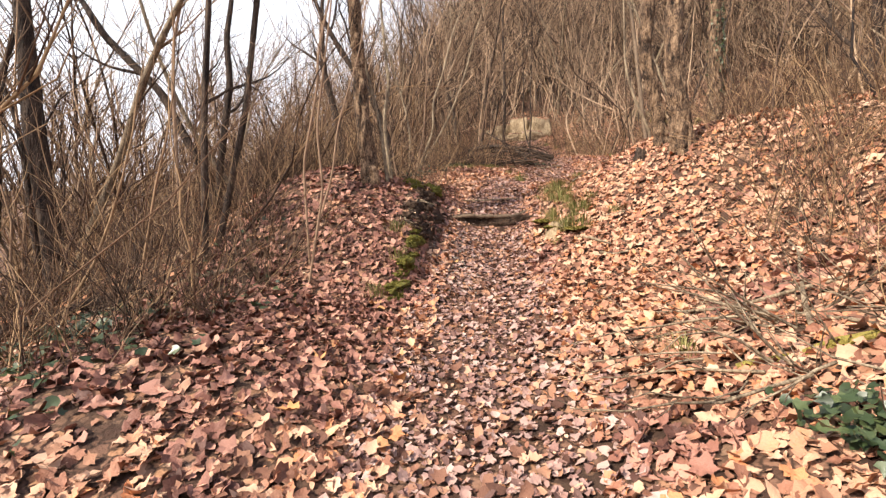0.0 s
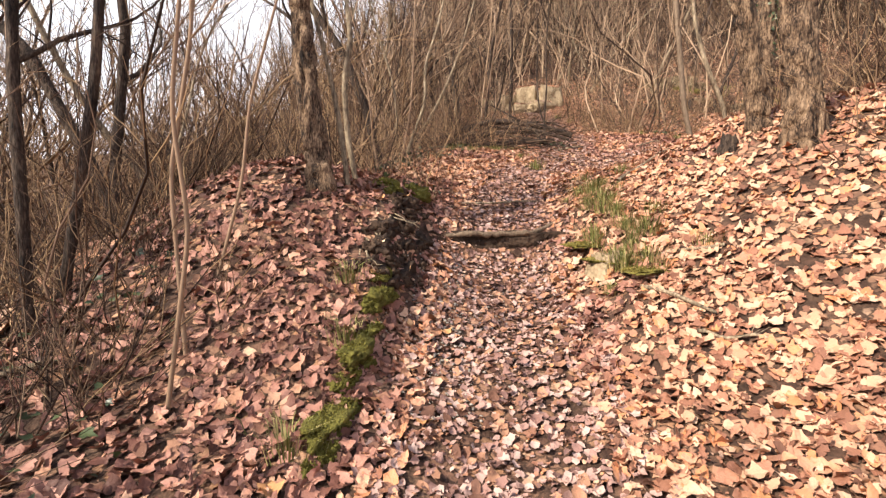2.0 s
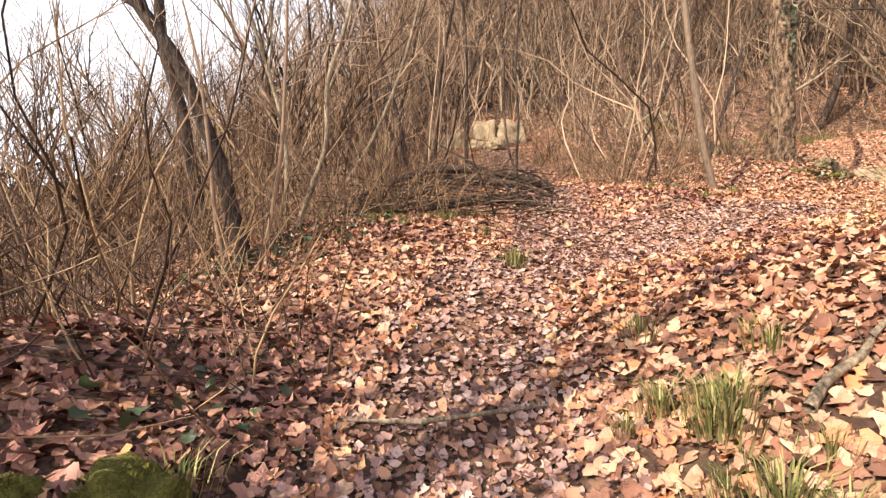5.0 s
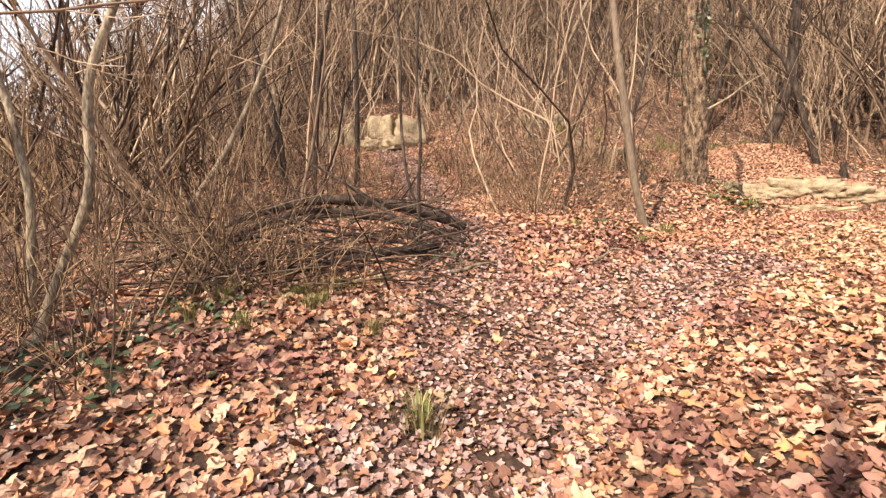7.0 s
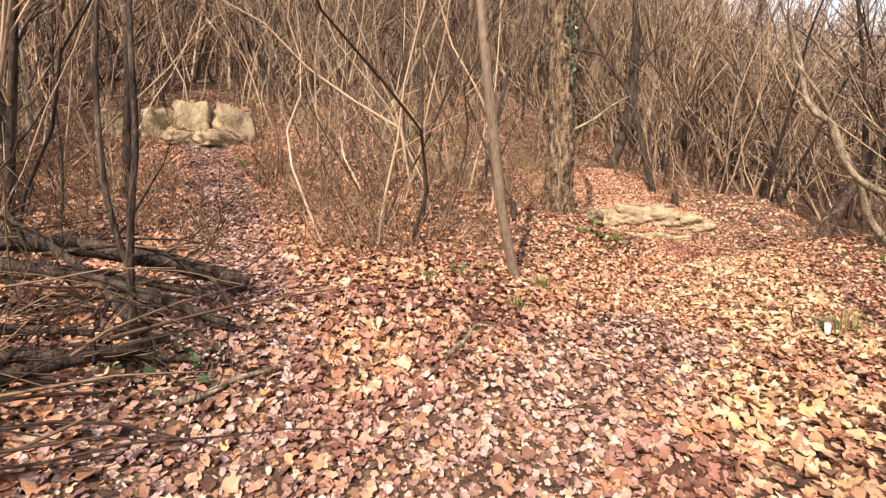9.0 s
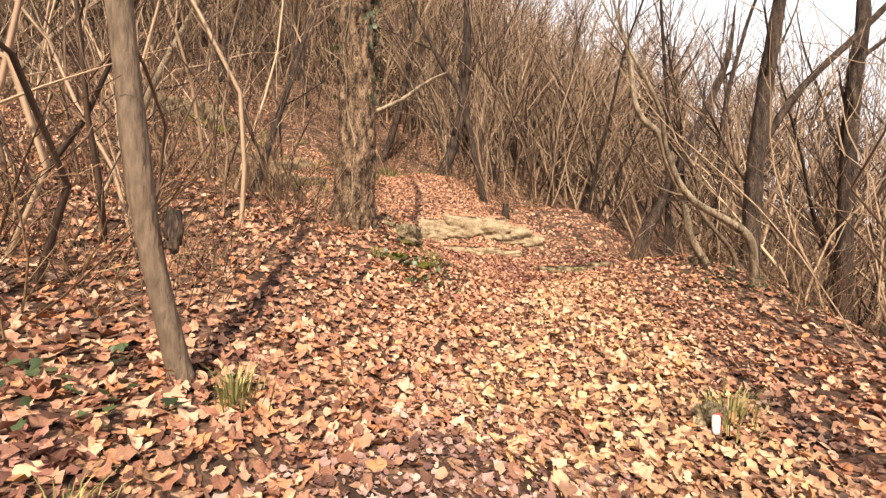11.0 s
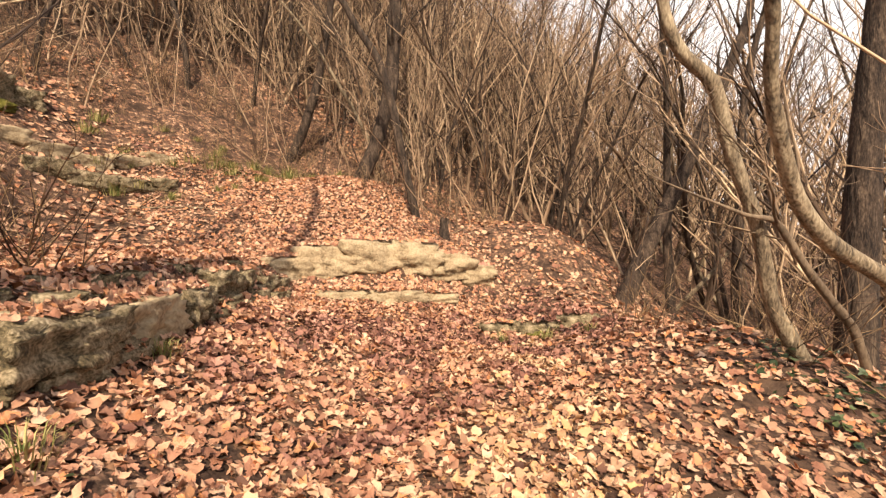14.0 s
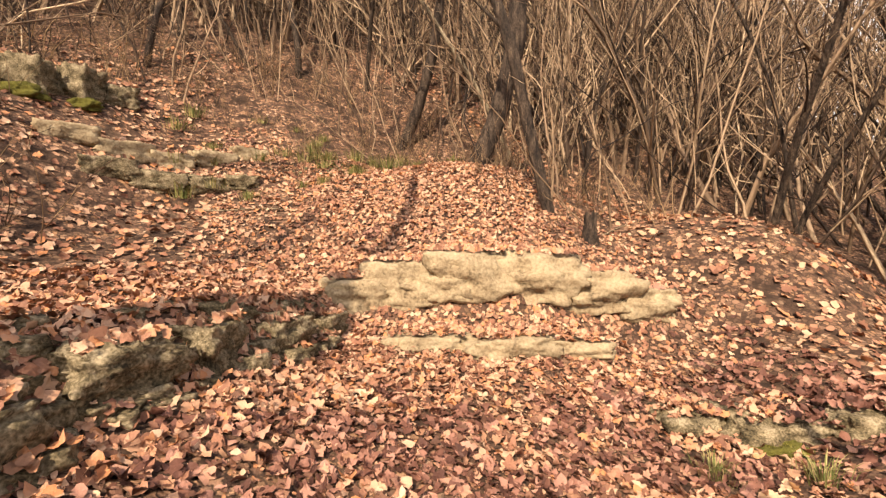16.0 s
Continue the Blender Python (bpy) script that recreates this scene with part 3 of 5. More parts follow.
tree([(15.5, 14.15, 3.9, 0.165), (15.8, 13.85, 4.75, 0.145), (16.25, 13.45, 5.9, 0.13), (16.8, 13.0, 7.3, 0.115), (17.4, 12.5, 9.0, 0.09)], "dark tree leaning downhill off the bank", BARK, 2, 6, 10)
tree([(15.3, 9.99, 2.2, 0.16), (15.35, 9.99, 3.64, 0.15), (15.37, 9.95, 5.91, 0.139), (15.42, 9.87, 7.76, 0.13), (15.51, 9.76, 8.68, 0.12)], "tall dark tree below the trail", BARK, 3, 7, 12)
tree([(14.2, 19.8, 6.1, 0.18), (14.56, 19.64, 7.28, 0.17), (14.78, 19.37, 8.65, 0.165), (14.82, 19.3, 10.41, 0.15), (14.85, 19.26, 11.69, 0.14)], "dark upright tree up the slope", BARK, 3, 6, 10)
fork_tree = tree([(14.11, 17.97, 5.32, 0.09), (13.89, 18.16, 6.79, 0.085), (13.74, 18.29, 7.77, 0.09), (13.52, 18.49, 8.75, 0.08), (13.2, 18.79, 9.34, 0.07)], "slim tree curving over the upper trail", BARK, 3, 5, 9)
tree([(14.49, 23.16, 6.77, 0.14), (14.75, 22.89, 8.17, 0.13), (15.02, 22.61, 9.5, 0.12), (15.25, 22.36, 11.57, 0.10)], "dark leaning tree up the slope", BARK, 3, 6, 10)
tree([(2.42, 7.1, 2.9, 0.022), (2.35, 7.1, 3.2, 0.021), (2.17, 7.09, 3.56, 0.020), (2.03, 7.08, 4.0, 0.019), (2.0, 7.08, 4.2, 0.018)], "pale slender trunk leaning over the bank", BARK_PALE, 4, 3, 7)
tree([(2.95, 7.45, 3.0, 0.026), (2.85, 7.4, 3.5, 0.024), (2.65, 7.38, 3.98, 0.023), (2.5, 7.37, 4.35, 0.02)], "second pale slender trunk leaning over the bank", BARK_PALE, 4, 3, 7)
for q in ([(-2.84, 4.33, 1.4, 0.034), (-2.86, 4.34, 2.79, 0.032), (-2.81, 4.35, 3.93, 0.028)], [(-2.81, 4.54, 1.49, 0.034), (-2.55, 4.57, 2.85, 0.032), (-2.43, 4.59, 4.04, 0.028)],
          [(-1.54, 3.76, 1.3, 0.011), (-1.42, 3.80, 1.95, 0.010), (-1.47, 3.77, 2.45, 0.009), (-1.34, 3.79, 3.55, 0.007)], [(-1.64, 4.05, 1.3, 0.012), (-1.72, 4.09, 2.21, 0.011), (-1.60, 4.13, 2.93, 0.010), (-1.6, 4.15, 3.29, 0.012)],
          [(-3.6, 5.08, 1.4, 0.024), (-3.71, 5.11, 2.38, 0.022), (-3.79, 5.15, 3.42, 0.02), (-3.79, 5.17, 3.94, 0.018)], [(-3.8, 6.1, 1.8, 0.05), (-3.8, 6.12, 2.51, 0.048), (-3.68, 6.19, 3.79, 0.046), (-3.75, 6.21, 4.43, 0.04)],
          [(-3.7, 6.1, 1.8, 0.055), (-3.96, 6.09, 2.38, 0.055), (-4.6, 6.05, 3.6, 0.055), (-5.43, 5.97, 4.43, 0.05)], [(-1.79, 4.54, 1.5, 0.011), (-1.62, 4.6, 2.2, 0.010), (-1.58, 4.64, 2.7, 0.009), (-1.35, 4.7, 3.54, 0.007)],
          [(-1.49, 8.57, 2.5, 0.02), (-1.34, 8.56, 3.04, 0.018), (-1.24, 8.56, 3.64, 0.015), (-1.2, 8.57, 4.46, 0.012)], [(-1.74, 8.72, 2.5, 0.021), (-1.86, 8.74, 3.14, 0.018), (-1.9, 8.75, 3.66, 0.015)]):
    tree(q, "thin grey-brown sapling at the trail's lower edge", BARK if q[0][3] > 0.03 else STEMS, 2.5, 2, 7, group="saplings by the trail", name="sapling", lo=0.35)


def wood_tree(h, r, lean, seed):
    rng = np.random.default_rng(seed)
    p = wander(rng, (0, 0, -0.1), (lean, rng.normal(0, lean), 1), h, 12, 0.11, 0.03)
    rad = np.linspace(r, 0.012, 12)
    root = thing("tree", 0, 0, -60, "bare grey-brown tree in the thicket", "tree", "woodland trees")
    q = smooth_path(np.c_[p, rad], 20)
    part("trunk", mesh_of("trunk", *tube(q[:, :3], q[:, 3], 7), BARK if seed % 3 else BARK_PALE), root)
    fine = []
    twigs_on(rng, q[:, :3], q[:, 3], 18, 2.4, fine, 3, 0.2, 2, 0.004)
    tagged(part("crown", mesh_of("crown", *join(fine), STEMS), root), kind="stuff")
    return root


WOOD = [wood_tree(h, r, k, s) for h, r, k, s in ((7.5, 0.06, 0.25, 1), (8.5, 0.08, 0.12, 2), (6.5, 0.05, 0.35, 3), (9.0, 0.10, 0.15, 4), (7.0, 0.045, 0.2, 5), (8.0, 0.07, 0.3, 6))]
rng = np.random.default_rng(21)
wx, wy = sown(rng, -14, 26, 3, 34, 0.22, lambda x, y: ~open_ground(x, y, 0.9) & ~((x > 0) & (y < 9)) & (trail_distance(x, y, TRAIL) > 2.2) & ~((x > 11) & (x < 17) & (y > 9) & (y < 17)) & ((x > -1) | (rng.uniform(0, 1, len(x)) < 0.55)))
wz = base_height(wx, wy)
for k, (x, y, z) in enumerate(zip(wx, wy, wz)):
    src = WOOD[k % len(WOOD)]
    m = pose(x, y, z, 0, 0, rng.uniform(0, 360)) @ Matrix.Diagonal((*[rng.uniform(0.8, 1.15)] * 3, 1))
    if k < len(WOOD):
        src.matrix_basis = m
    else:
        o = copy_thing(src, m)
        o.scale = m.to_scale()

# ---- thicket and undergrowth ----
rng = np.random.default_rng(31)
STEM_SHAPES = [template_stem(rng, rng.uniform(4.0, 7.5), rng.uniform(0.008, 0.032), 0.12, 9, 1.1) for _ in range(14)]
FAR_SHAPES = [template_far(rng, rng.uniform(5.5, 9.0), rng.uniform(0.018, 0.075)) for _ in range(14)]
SHRUB_SHAPES = [template_shrub(rng, rng.uniform(0.8, 1.5), 9, 4) for _ in range(8)]


def thicket(name, label, shapes, mat, x, y, smin, smax, tilt, sink=0.0):
    v, f = scatter(shapes, x, y, base_height(x, y) - sink, rng, smin, smax, tilt)
    tagged(new(name, mesh_of(name, v, f, mat, False)), label, "thicket", kind="stuff")


bank = lambda x, y: (x > 0.5) & (y < 8.6) & ((x < 3.1) | (y < 3))
shelf = lambda x, y: (x > 12.4) & (y < np.where(x > 15, 19.0, 16.8)) & (rng.uniform(0, 1, len(x)) < 0.82)
edge = edge_distance
lower = lambda x, y: (x < -0.6) & (y < 15 + x * 0.2)
sx, sy = sown(rng, -6, 20, 1.6, 29, 2.7, lambda x, y: (edge(x, y) > 0.35) & (edge(x, y) < 4.2) & ~bank(x, y) & ~lower(x, y) & ~shelf(x, y))
thicket("thicket", "dense bare grey-brown saplings and coppice stems", STEM_SHAPES, STEMS, sx, sy, 0.5, 1.05, 0.13)
sx, sy = sown(rng, -6, 0, 1.6, 15, 3.6, lambda x, y: (edge(x, y) > np.where(y < 6.5, 0.55, 0.15)) & (edge(x, y) < 4.2) & lower(x, y))
thicket("lower_edge_thicket", "thin bare whips on the slope below the trail", STEM_SHAPES, SHRUB, sx, sy, 0.28, 0.55, 0.18)
sx, sy = sown(rng, -4, 26, 0.6, 34, 3.0, lambda x, y: (edge(x, y) >= 3.6) & ~((x > 0) & (y < 9)) & ~lower(x, y) & ~shelf(x, y))
thicket("deep_thicket", "bare young trees crowding the slope", FAR_SHAPES, STEMS, sx, sy, 0.7, 1.15, 0.18)
sx, sy = sown(rng, 15, 32, 4, 24, 0.6, lambda x, y: (edge(x, y) >= 4.2))
thicket("downhill_thicket", "bare trees and brush on the falling slope", FAR_SHAPES, STEMS, sx, sy, 0.6, 1.2, 0.18)
sx, sy = sown(rng, -15, -2, 1.6, 30, 1.5, lambda x, y: (edge(x, y) >= 3.0))
thicket("lower_thicket", "bare woodland falling away below the trail", FAR_SHAPES, SHRUB, sx, sy, 0.38, 0.72, 0.18)
sx, sy = sown(rng, -22, 46, 8, 56, 0.62, lambda x, y: ((x < -14) | (x > 26) | (y > 34)) & ~((x > 26) & (y < 4)))
thicket("far_thicket", "distant bare woodland on the hillside", FAR_SHAPES, STEMS, sx, sy, 0.9, 1.5, 0.16)
sx, sy = sown(rng, -6, 19, 1.7, 27, 2.5, lambda x, y: (edge(x, y) > -0.1) & (edge(x, y) < 3.0) & ~bank(x, y) & ~shelf(x, y))
thicket("undergrowth", "tangled brown twigs and dead weeds", SHRUB_SHAPES, SHRUB, sx, sy, 0.5, 1.15, 0.2)
# undergrowth in the dark brushwood colour, which stands in for shade down here
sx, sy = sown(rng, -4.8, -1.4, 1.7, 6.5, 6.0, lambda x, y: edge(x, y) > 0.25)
thicket("lower_undergrowth", "tangled twigs below the trail, darkened for the slope's shade", SHRUB_SHAPES, BRUSH, sx, sy, 0.4, 0.8, 0.2)
sx, sy = sown(rng, 1.9, 6.0, 2.6, 8.5, 5.0, lambda x, y: (x > 2.0 + 0.3 * rng.normal(0, 1, len(x))) & ~((x < 3) & (y > 5.3)))
thicket("bank_weeds", "dry weeds and twigs on the upper bank", SHRUB_SHAPES, SHRUB, sx, sy, 0.5, 1.05, 0.2)

sx, sy = sown(rng, 1.45, 4.0, 1.8, 4.6, 10.0, lambda x, y: x > 1.5 + 0.2 * (y - 1.6))
thicket("bank_brush", "low dry weeds and fine twigs covering the bank", SHRUB_SHAPES, SHRUB, sx, sy, 0.28, 0.62, 0.3)

# ---- stones ----
def stone_mesh(name, sx, sy, sz, seed, mat, block=0.75, rough=0.10, cuts=11):
    """A weathered block: a cube pressed towards a rounded form, broken by noise at two scales."""
    bm = bmesh.new()
    bmesh.ops.create_cube(bm, size=2.0)
    bmesh.ops.subdivide_edges(bm, edges=bm.edges[:], cuts=cuts, use_grid_fill=True)
    o = Vector((seed * 3.7, seed * 1.3, seed * 7.1))
    for v in bm.verts:
        p = v.co.copy()
        r = p.normalized() * 1.25
        q = p * block + r * (1 - block)
        k = noise.noise(q * 1.3 + o) * rough * 2 + noise.noise(q * 4 + o) * rough + abs(noise.noise(q * 2.2 - o)) * -rough + noise.noise(q * 9 - o) * rough * 0.5
        q = q * (1 + k)
        v.co = (q.x * sx / 2, q.y * sy / 2, q.z * sz / 2)
    me = bpy.data.meshes.new(name)
    bm.to_mesh(me)
    bm.free()
    me.shade_smooth()
    me.materials.append(mat)
    return me


STONES = []


def stone(x, y, sx, sy, sz, turn, label, mat=None, sink=0.45, group="", name="rock", seed=None, block=0.75, tilt=0.0, rough=0.10, cuts=11):
    seed = seed or int(abs(x * 37 + y * 91)) % 97 + 1
    ob = new(name, stone_mesh(name, sx, sy, sz, seed, mat or STONE, block, rough, cuts))
    zc = float(base_height(x, y)) + sz * (0.5 - sink)
    ob.matrix_world = pose(x, y, zc, tilt, 0, turn)
    STONES.append((x, y, sx / 2, sy / 2, sz / 2, radians(turn), zc))
    return tagged(ob, label, "rock", group)


for t, c, sx, sy, sz, a, q in ((0.24, 0.16, 0.62, 0.40, 0.34, 42, 0.60), (0.36, 0.15, 0.50, 0.40, 0.34, 50, 0.60), (0.09, 0.18, 0.70, 0.45, 0.30, 40, 0.60), (0.50, 0.2, 0.5, 0.4, 0.26, 36, 0.60),
                              (0.62, 0.18, 0.42, 0.36, 0.28, 52, 0.60), (0.76, 0.16, 0.5, 0.36, 0.26, 40, 0.60), (0.90, 0.14, 0.4, 0.34, 0.26, 48, 0.60)):
    c -= 0.20
    stone(7.1 + 3.65 * t - 0.7 * c, 14.0 + 3.6 * t + 0.71 * c, sx, sy, sz, a, "weathered mossy limestone block of the rock ledge", STONE_DARK if t != 0.24 else STONE, q, "outcrop beside the trail", block=0.9, rough=0.17, cuts=15)
krng = np.random.default_rng(77)
for k in range(110):
    t, c, s = krng.uniform(0.02, 1.0), abs(krng.normal(0.05, 0.3)) - 0.22, krng.uniform(0.07, 0.2)
    x, y = 7.1 + 3.65 * t - 0.7 * c, 14.0 + 3.6 * t + 0.71 * c
    stone(x, y, s * 1.4, s, s * 0.6, krng.uniform(0, 180), "broken dark limestone rubble of the ledge among leaves", STONE_DARK, krng.uniform(0.5, 0.8), "rubble of the outcrop", block=0.8, rough=0.14, tilt=krng.normal(0, 10), seed=400 + k, cuts=5)
for t, c, sx, sy, sz, a in ((0.02, 0.25, 0.9, 0.7, 0.42, -20), (0.18, 0.34, 1.2, 0.9, 0.52, -35), (0.36, 0.36, 1.2, 0.9, 0.56, -22), (0.54, 0.34, 1.1, 0.85, 0.54, -38), (0.72, 0.30, 1.0, 0.8, 0.46, -28), (0.88, 0.25, 0.8, 0.6, 0.36, -20),
                          (0.20, -0.42, 0.8, 0.6, 0.26, -30), (0.42, -0.5, 0.9, 0.6, 0.28, -20), (0.60, -0.44, 0.7, 0.5, 0.24, -40)):
    stone(10.9 + 3.1 * t + 0.48 * c, 17.55 - 1.7 * t + 0.88 * c, sx, sy, sz, a, "pale sandy limestone hump across the trail", STONE, 0.74, "rock step across the trail", block=0.5, rough=0.12, cuts=15)
for x, y, sx, sy, sz, a in ((8.2, 21.45, 0.7, 0.4, 0.28, 12), (8.85, 21.62, 0.75, 0.4, 0.30, 18), (9.5, 21.8, 0.6, 0.4, 0.28, 10), (10.15, 22.02, 0.7, 0.4, 0.30, 20), (10.75, 22.2, 0.6, 0.35, 0.26, 14)):
    stone(x, y, sx, sy, sz, a, "flat pale limestone block in a low terrace", STONE, 0.5, "low stone terrace", block=0.8, rough=0.12)
for x, y, sx, sy, sz, a in ((8.7, 20.95, 0.7, 0.4, 0.30, 8), (9.3, 21.02, 0.7, 0.4, 0.32, 4), (9.9, 21.1, 0.6, 0.4, 0.28, 12), (10.45, 21.15, 0.5, 0.35, 0.24, 6)):
    stone(x, y, sx, sy, sz, a, "low limestone ledge half covered in leaves", STONE_DARK, 0.66, "upper ledge", block=0.65, rough=0.16)
for x, y, sx, sy, sz, a in ((7.5, 22.6, 0.9, 0.6, 0.7, -20), (8.2, 22.9, 0.8, 0.6, 0.65, -35), (6.8, 22.4, 0.8, 0.6, 0.6, -15), (8.8, 23.1, 0.5, 0.5, 0.4, 10)):
    stone(x, y, sx, sy, sz, a, "mossy limestone crag on the upper slope", STONE_DARK, 0.45, "crag on the slope", rough=0.18)
for x, y, sx, sy, sz, a in ((2.25, 21.3, 0.85, 0.8, 0.95, 10), (1.4, 21.7, 0.8, 0.8, 1.0, -12), (0.6, 22.0, 0.7, 0.7, 0.75, 5), (-0.2, 22.4, 0.8, 0.6, 0.6, -8), (1.85, 20.7, 0.9, 0.6, 0.4, 30), (1.1, 20.9, 0.7, 0.6, 0.35, 10)):
    stone(x, y, sx, sy, sz, a, "large pale limestone boulder at the end of the side path", STONE, 0.25, "boulders by the side path", block=0.8, rough=0.12)
for x, y, sx, sy, sz, a in ((12.9, 14.55, 0.75, 0.45, 0.34, -40), (13.35, 14.15, 0.6, 0.4, 0.28, -35), (12.5, 15.0, 0.5, 0.4, 0.26, -30)):
    stone(x, y, sx, sy, sz, a, "mossy stone at the edge of the bank", STONE_DARK, 0.66, "stones on the bank", block=0.6, rough=0.18)


def surface(x, y):
    """The ground, or the top of a stone that stands out of it."""
    z = height(x, y)
    for cx, cy, a, b, c, t, zc in STONES:
        u, v = (x - cx) * math.cos(t) + (y - cy) * math.sin(t), -(x - cx) * math.sin(t) + (y - cy) * math.cos(t)
        q = np.maximum(np.abs(u) / a, np.abs(v) / b)
        z = np.where(q < 0.85, np.maximum(z, zc + c * (1.0 - 0.12 * q ** 2) * 1.12), z)
    return z


# ---- fallen leaves ----
def mirrored(half):
    """A closed outline from its right half, foot to tip."""
    h = np.array(half)
    return np.r_[h, (h * (-1, 1))[-2:0:-1]]


LOBES = mirrored([(0.0, -0.46), (0.30, -0.44), (0.48, -0.24), (0.38, -0.06), (0.54, 0.16), (0.32, 0.27), (0.21, 0.46), (0.0, 0.58)])
OVAL = mirrored([(0.0, -0.60), (0.13, -0.36), (0.28, -0.26), (0.21, -0.08), (0.36, 0.10), (0.26, 0.26), (0.24, 0.44), (0.0, 0.60)])


def leaf_shape(rng, outline):
    n = len(outline)
    o = outline * rng.uniform(0.8, 1.15, (n, 1)) * np.array([rng.uniform(0.75, 1.1), 1.0])
    curl, fold, twist = rng.uniform(-1.2, 1.8), rng.uniform(-0.3, 1.1), rng.normal(0, 0.5)
    z = curl * (o[:, 1] ** 2) * 0.6 + fold * np.abs(o[:, 0]) * 0.7 + twist * o[:, 0] * o[:, 1] + rng.normal(0, 0.07, n)
    v = np.c_[o, z]
    v = np.r_[v, [[0, 0, -0.02]]]
    i = np.arange(n)
    return v, np.stack([i, (i + 1) % n, np.full(n, n)], 1)


rng = np.random.default_rng(5)
LEAVES = [leaf_shape(rng, LOBES if k % 2 else OVAL) for k in range(18)]
CHIPS = [leaf_shape(rng, LOBES[[0, 2, 3, 4, 5, 7, 9, 10, 11, 12]] if k % 2 else OVAL[::2]) for k in range(10)]


def strewn(x, y, rng, smin, smax, tilt, shapes, lift=0.006):
    """Leaves that lie on the slope at the given places."""
    n = len(x)
    z = surface(x, y)
    e = 0.08
    nx, ny = (height(x + e, y) - height(x - e, y)) / (2 * e), (height(x, y + e) - height(x, y - e)) / (2 * e)
    nrm = np.stack([-nx + rng.normal(0, tilt, n), -ny + rng.normal(0, tilt, n), np.ones(n)], 1)
    nrm /= np.linalg.norm(nrm, axis=1)[:, None]
    a = rng.uniform(0, 2 * np.pi, n)
    t = np.stack([np.cos(a), np.sin(a), np.zeros(n)], 1)
    t -= nrm * (t * nrm).sum(1)[:, None]
    t /= np.linalg.norm(t, axis=1)[:, None]
    b = np.cross(nrm, t)
    s = rng.uniform(smin, smax, n)
    up = lift + rng.uniform(0, 0.03, n) * (s / 0.1)
    pick = rng.integers(0, len(shapes), n)
    vs, fs, o = [], [], 0
    for k, (v, f) in enumerate(shapes):
        q = np.nonzero(pick == k)[0]
        if not len(q):
            continue
        w = (v[None, :, 0, None] * t[q, None] + v[None, :, 1, None] * b[q, None] + v[None, :, 2, None] * nrm[q, None]) * s[q, None, None]
        w[:, :, 0] += x[q, None]
        w[:, :, 1] += y[q, None]
        w[:, :, 2] += (z[q] + up[q])[:, None]
        vs.append(w.reshape(-1, 3))
        fs.append((f[None] + (np.arange(len(q)) * len(v))[:, None, None]).reshape(-1, 3) + o)
        o += len(q) * len(v)
    return np.concatenate(vs), np.concatenate(fs)


def litter(name, label, x, y, smin, smax, tilt, mat=None, shapes=None):
    bare = (x > -1.02) & (x < -0.58) & (y > 4.75) & (y < 5.98) & (rng.uniform(0, 1, len(x)) < 0.8)
    x, y = x[~bare], y[~bare]
    tagged(new(name, mesh_of(name, *strewn(x, y, rng, smin, smax, tilt, shapes or LEAVES), mat or LEAF)), label, "leaves", kind="stuff")


near = lambda x, y: np.minimum(trail_distance(x, y, TRAIL), trail_distance(x, y, SIDE_TRAIL))
lx, ly = sown(rng, -3.5, 15, -0.5, 22, 520, lambda x, y: ((near(x, y) > 0.4) | (x > 5)) & (near(x, y) < 1.5))
# where the shade-darkened russet goes: slope below the trail, and noise patches
shade_russet = lambda x, y: (value_noise(x, y, 0.55, 12) > np.where(x > 4, 0.86, 0.7)) | ((x > 8.2) & (y > 13.3) & (y < 15.6) & (value_noise(x, y, 0.35, 13) > -0.15)) | ((x > 1.3) & (x < 3.6) & (y > 9.6) & (y < 11.8) & (value_noise(x, y, 0.4, 14) > -0.2)) | (x < -0.55 + 0.12 * value_noise(x, y, 0.3, 8)) & (y > 2.2 + 0.8 * value_noise(x, y, 0.9, 9)) & (y < 7.6)
shaded = shade_russet(lx, ly)
litter("russet_leaves", "reddish-brown leaves with the lower slope's shade in their dark colour", lx[shaded], ly[shaded], 0.042, 0.088, 0.4, RUSSET)
lx, ly = lx[~shaded], ly[~shaded]
pale = (lx > 3.4 + 0.9 * value_noise(lx, ly, 0.8, 15)) & (value_noise(lx, ly, 0.5, 16) < 0.55) & (ly < 9.3 + 0.42 * lx)
litter("bleached_leaves", "sun-bleached tan leaves on the open trail", lx[pale], ly[pale], 0.04, 0.088, 0.38, BLEACHED)
lx, ly = lx[~pale], ly[~pale]
litter("fallen_leaves", "dry tan and orange maple and oak leaves on the slope", lx, ly, 0.04, 0.084, 0.38)
lx, ly = sown(rng, -3.5, 15, -0.5, 23, 260, lambda x, y: (near(x, y) >= 1.5) & (near(x, y) < 2.9))
shaded = shade_russet(lx, ly)
litter("lower_russet_leaves", "reddish-brown leaves under the saplings, darkened for shade", lx[shaded], ly[shaded], 0.05, 0.1, 0.45, RUSSET)
lx, ly = lx[~shaded], ly[~shaded]
more = sown(rng, 0.9, 4.2, 1.2, 7.6, 230, lambda x, y: near(x, y) > 1.0)
lx, ly = np.r_[lx, more[0]], np.r_[ly, more[1]]
litter("bank_leaves", "dry tan and orange leaves on the banks", lx, ly, 0.042, 0.086, 0.38)
lx, ly = sown(rng, -3.5, 15, -0.5, 22, 760, lambda x, y: (near(x, y) < 0.6) & (x < 5.5))
litter("trodden_leaves", "small trodden pinkish-brown leaf pieces on the trail", lx, ly, 0.022, 0.058, 0.32, TRODDEN, CHIPS)
lx, ly = sown(rng, -3.5, 15, -0.5, 20, 200, lambda x, y: near(x, y) < 1.9)
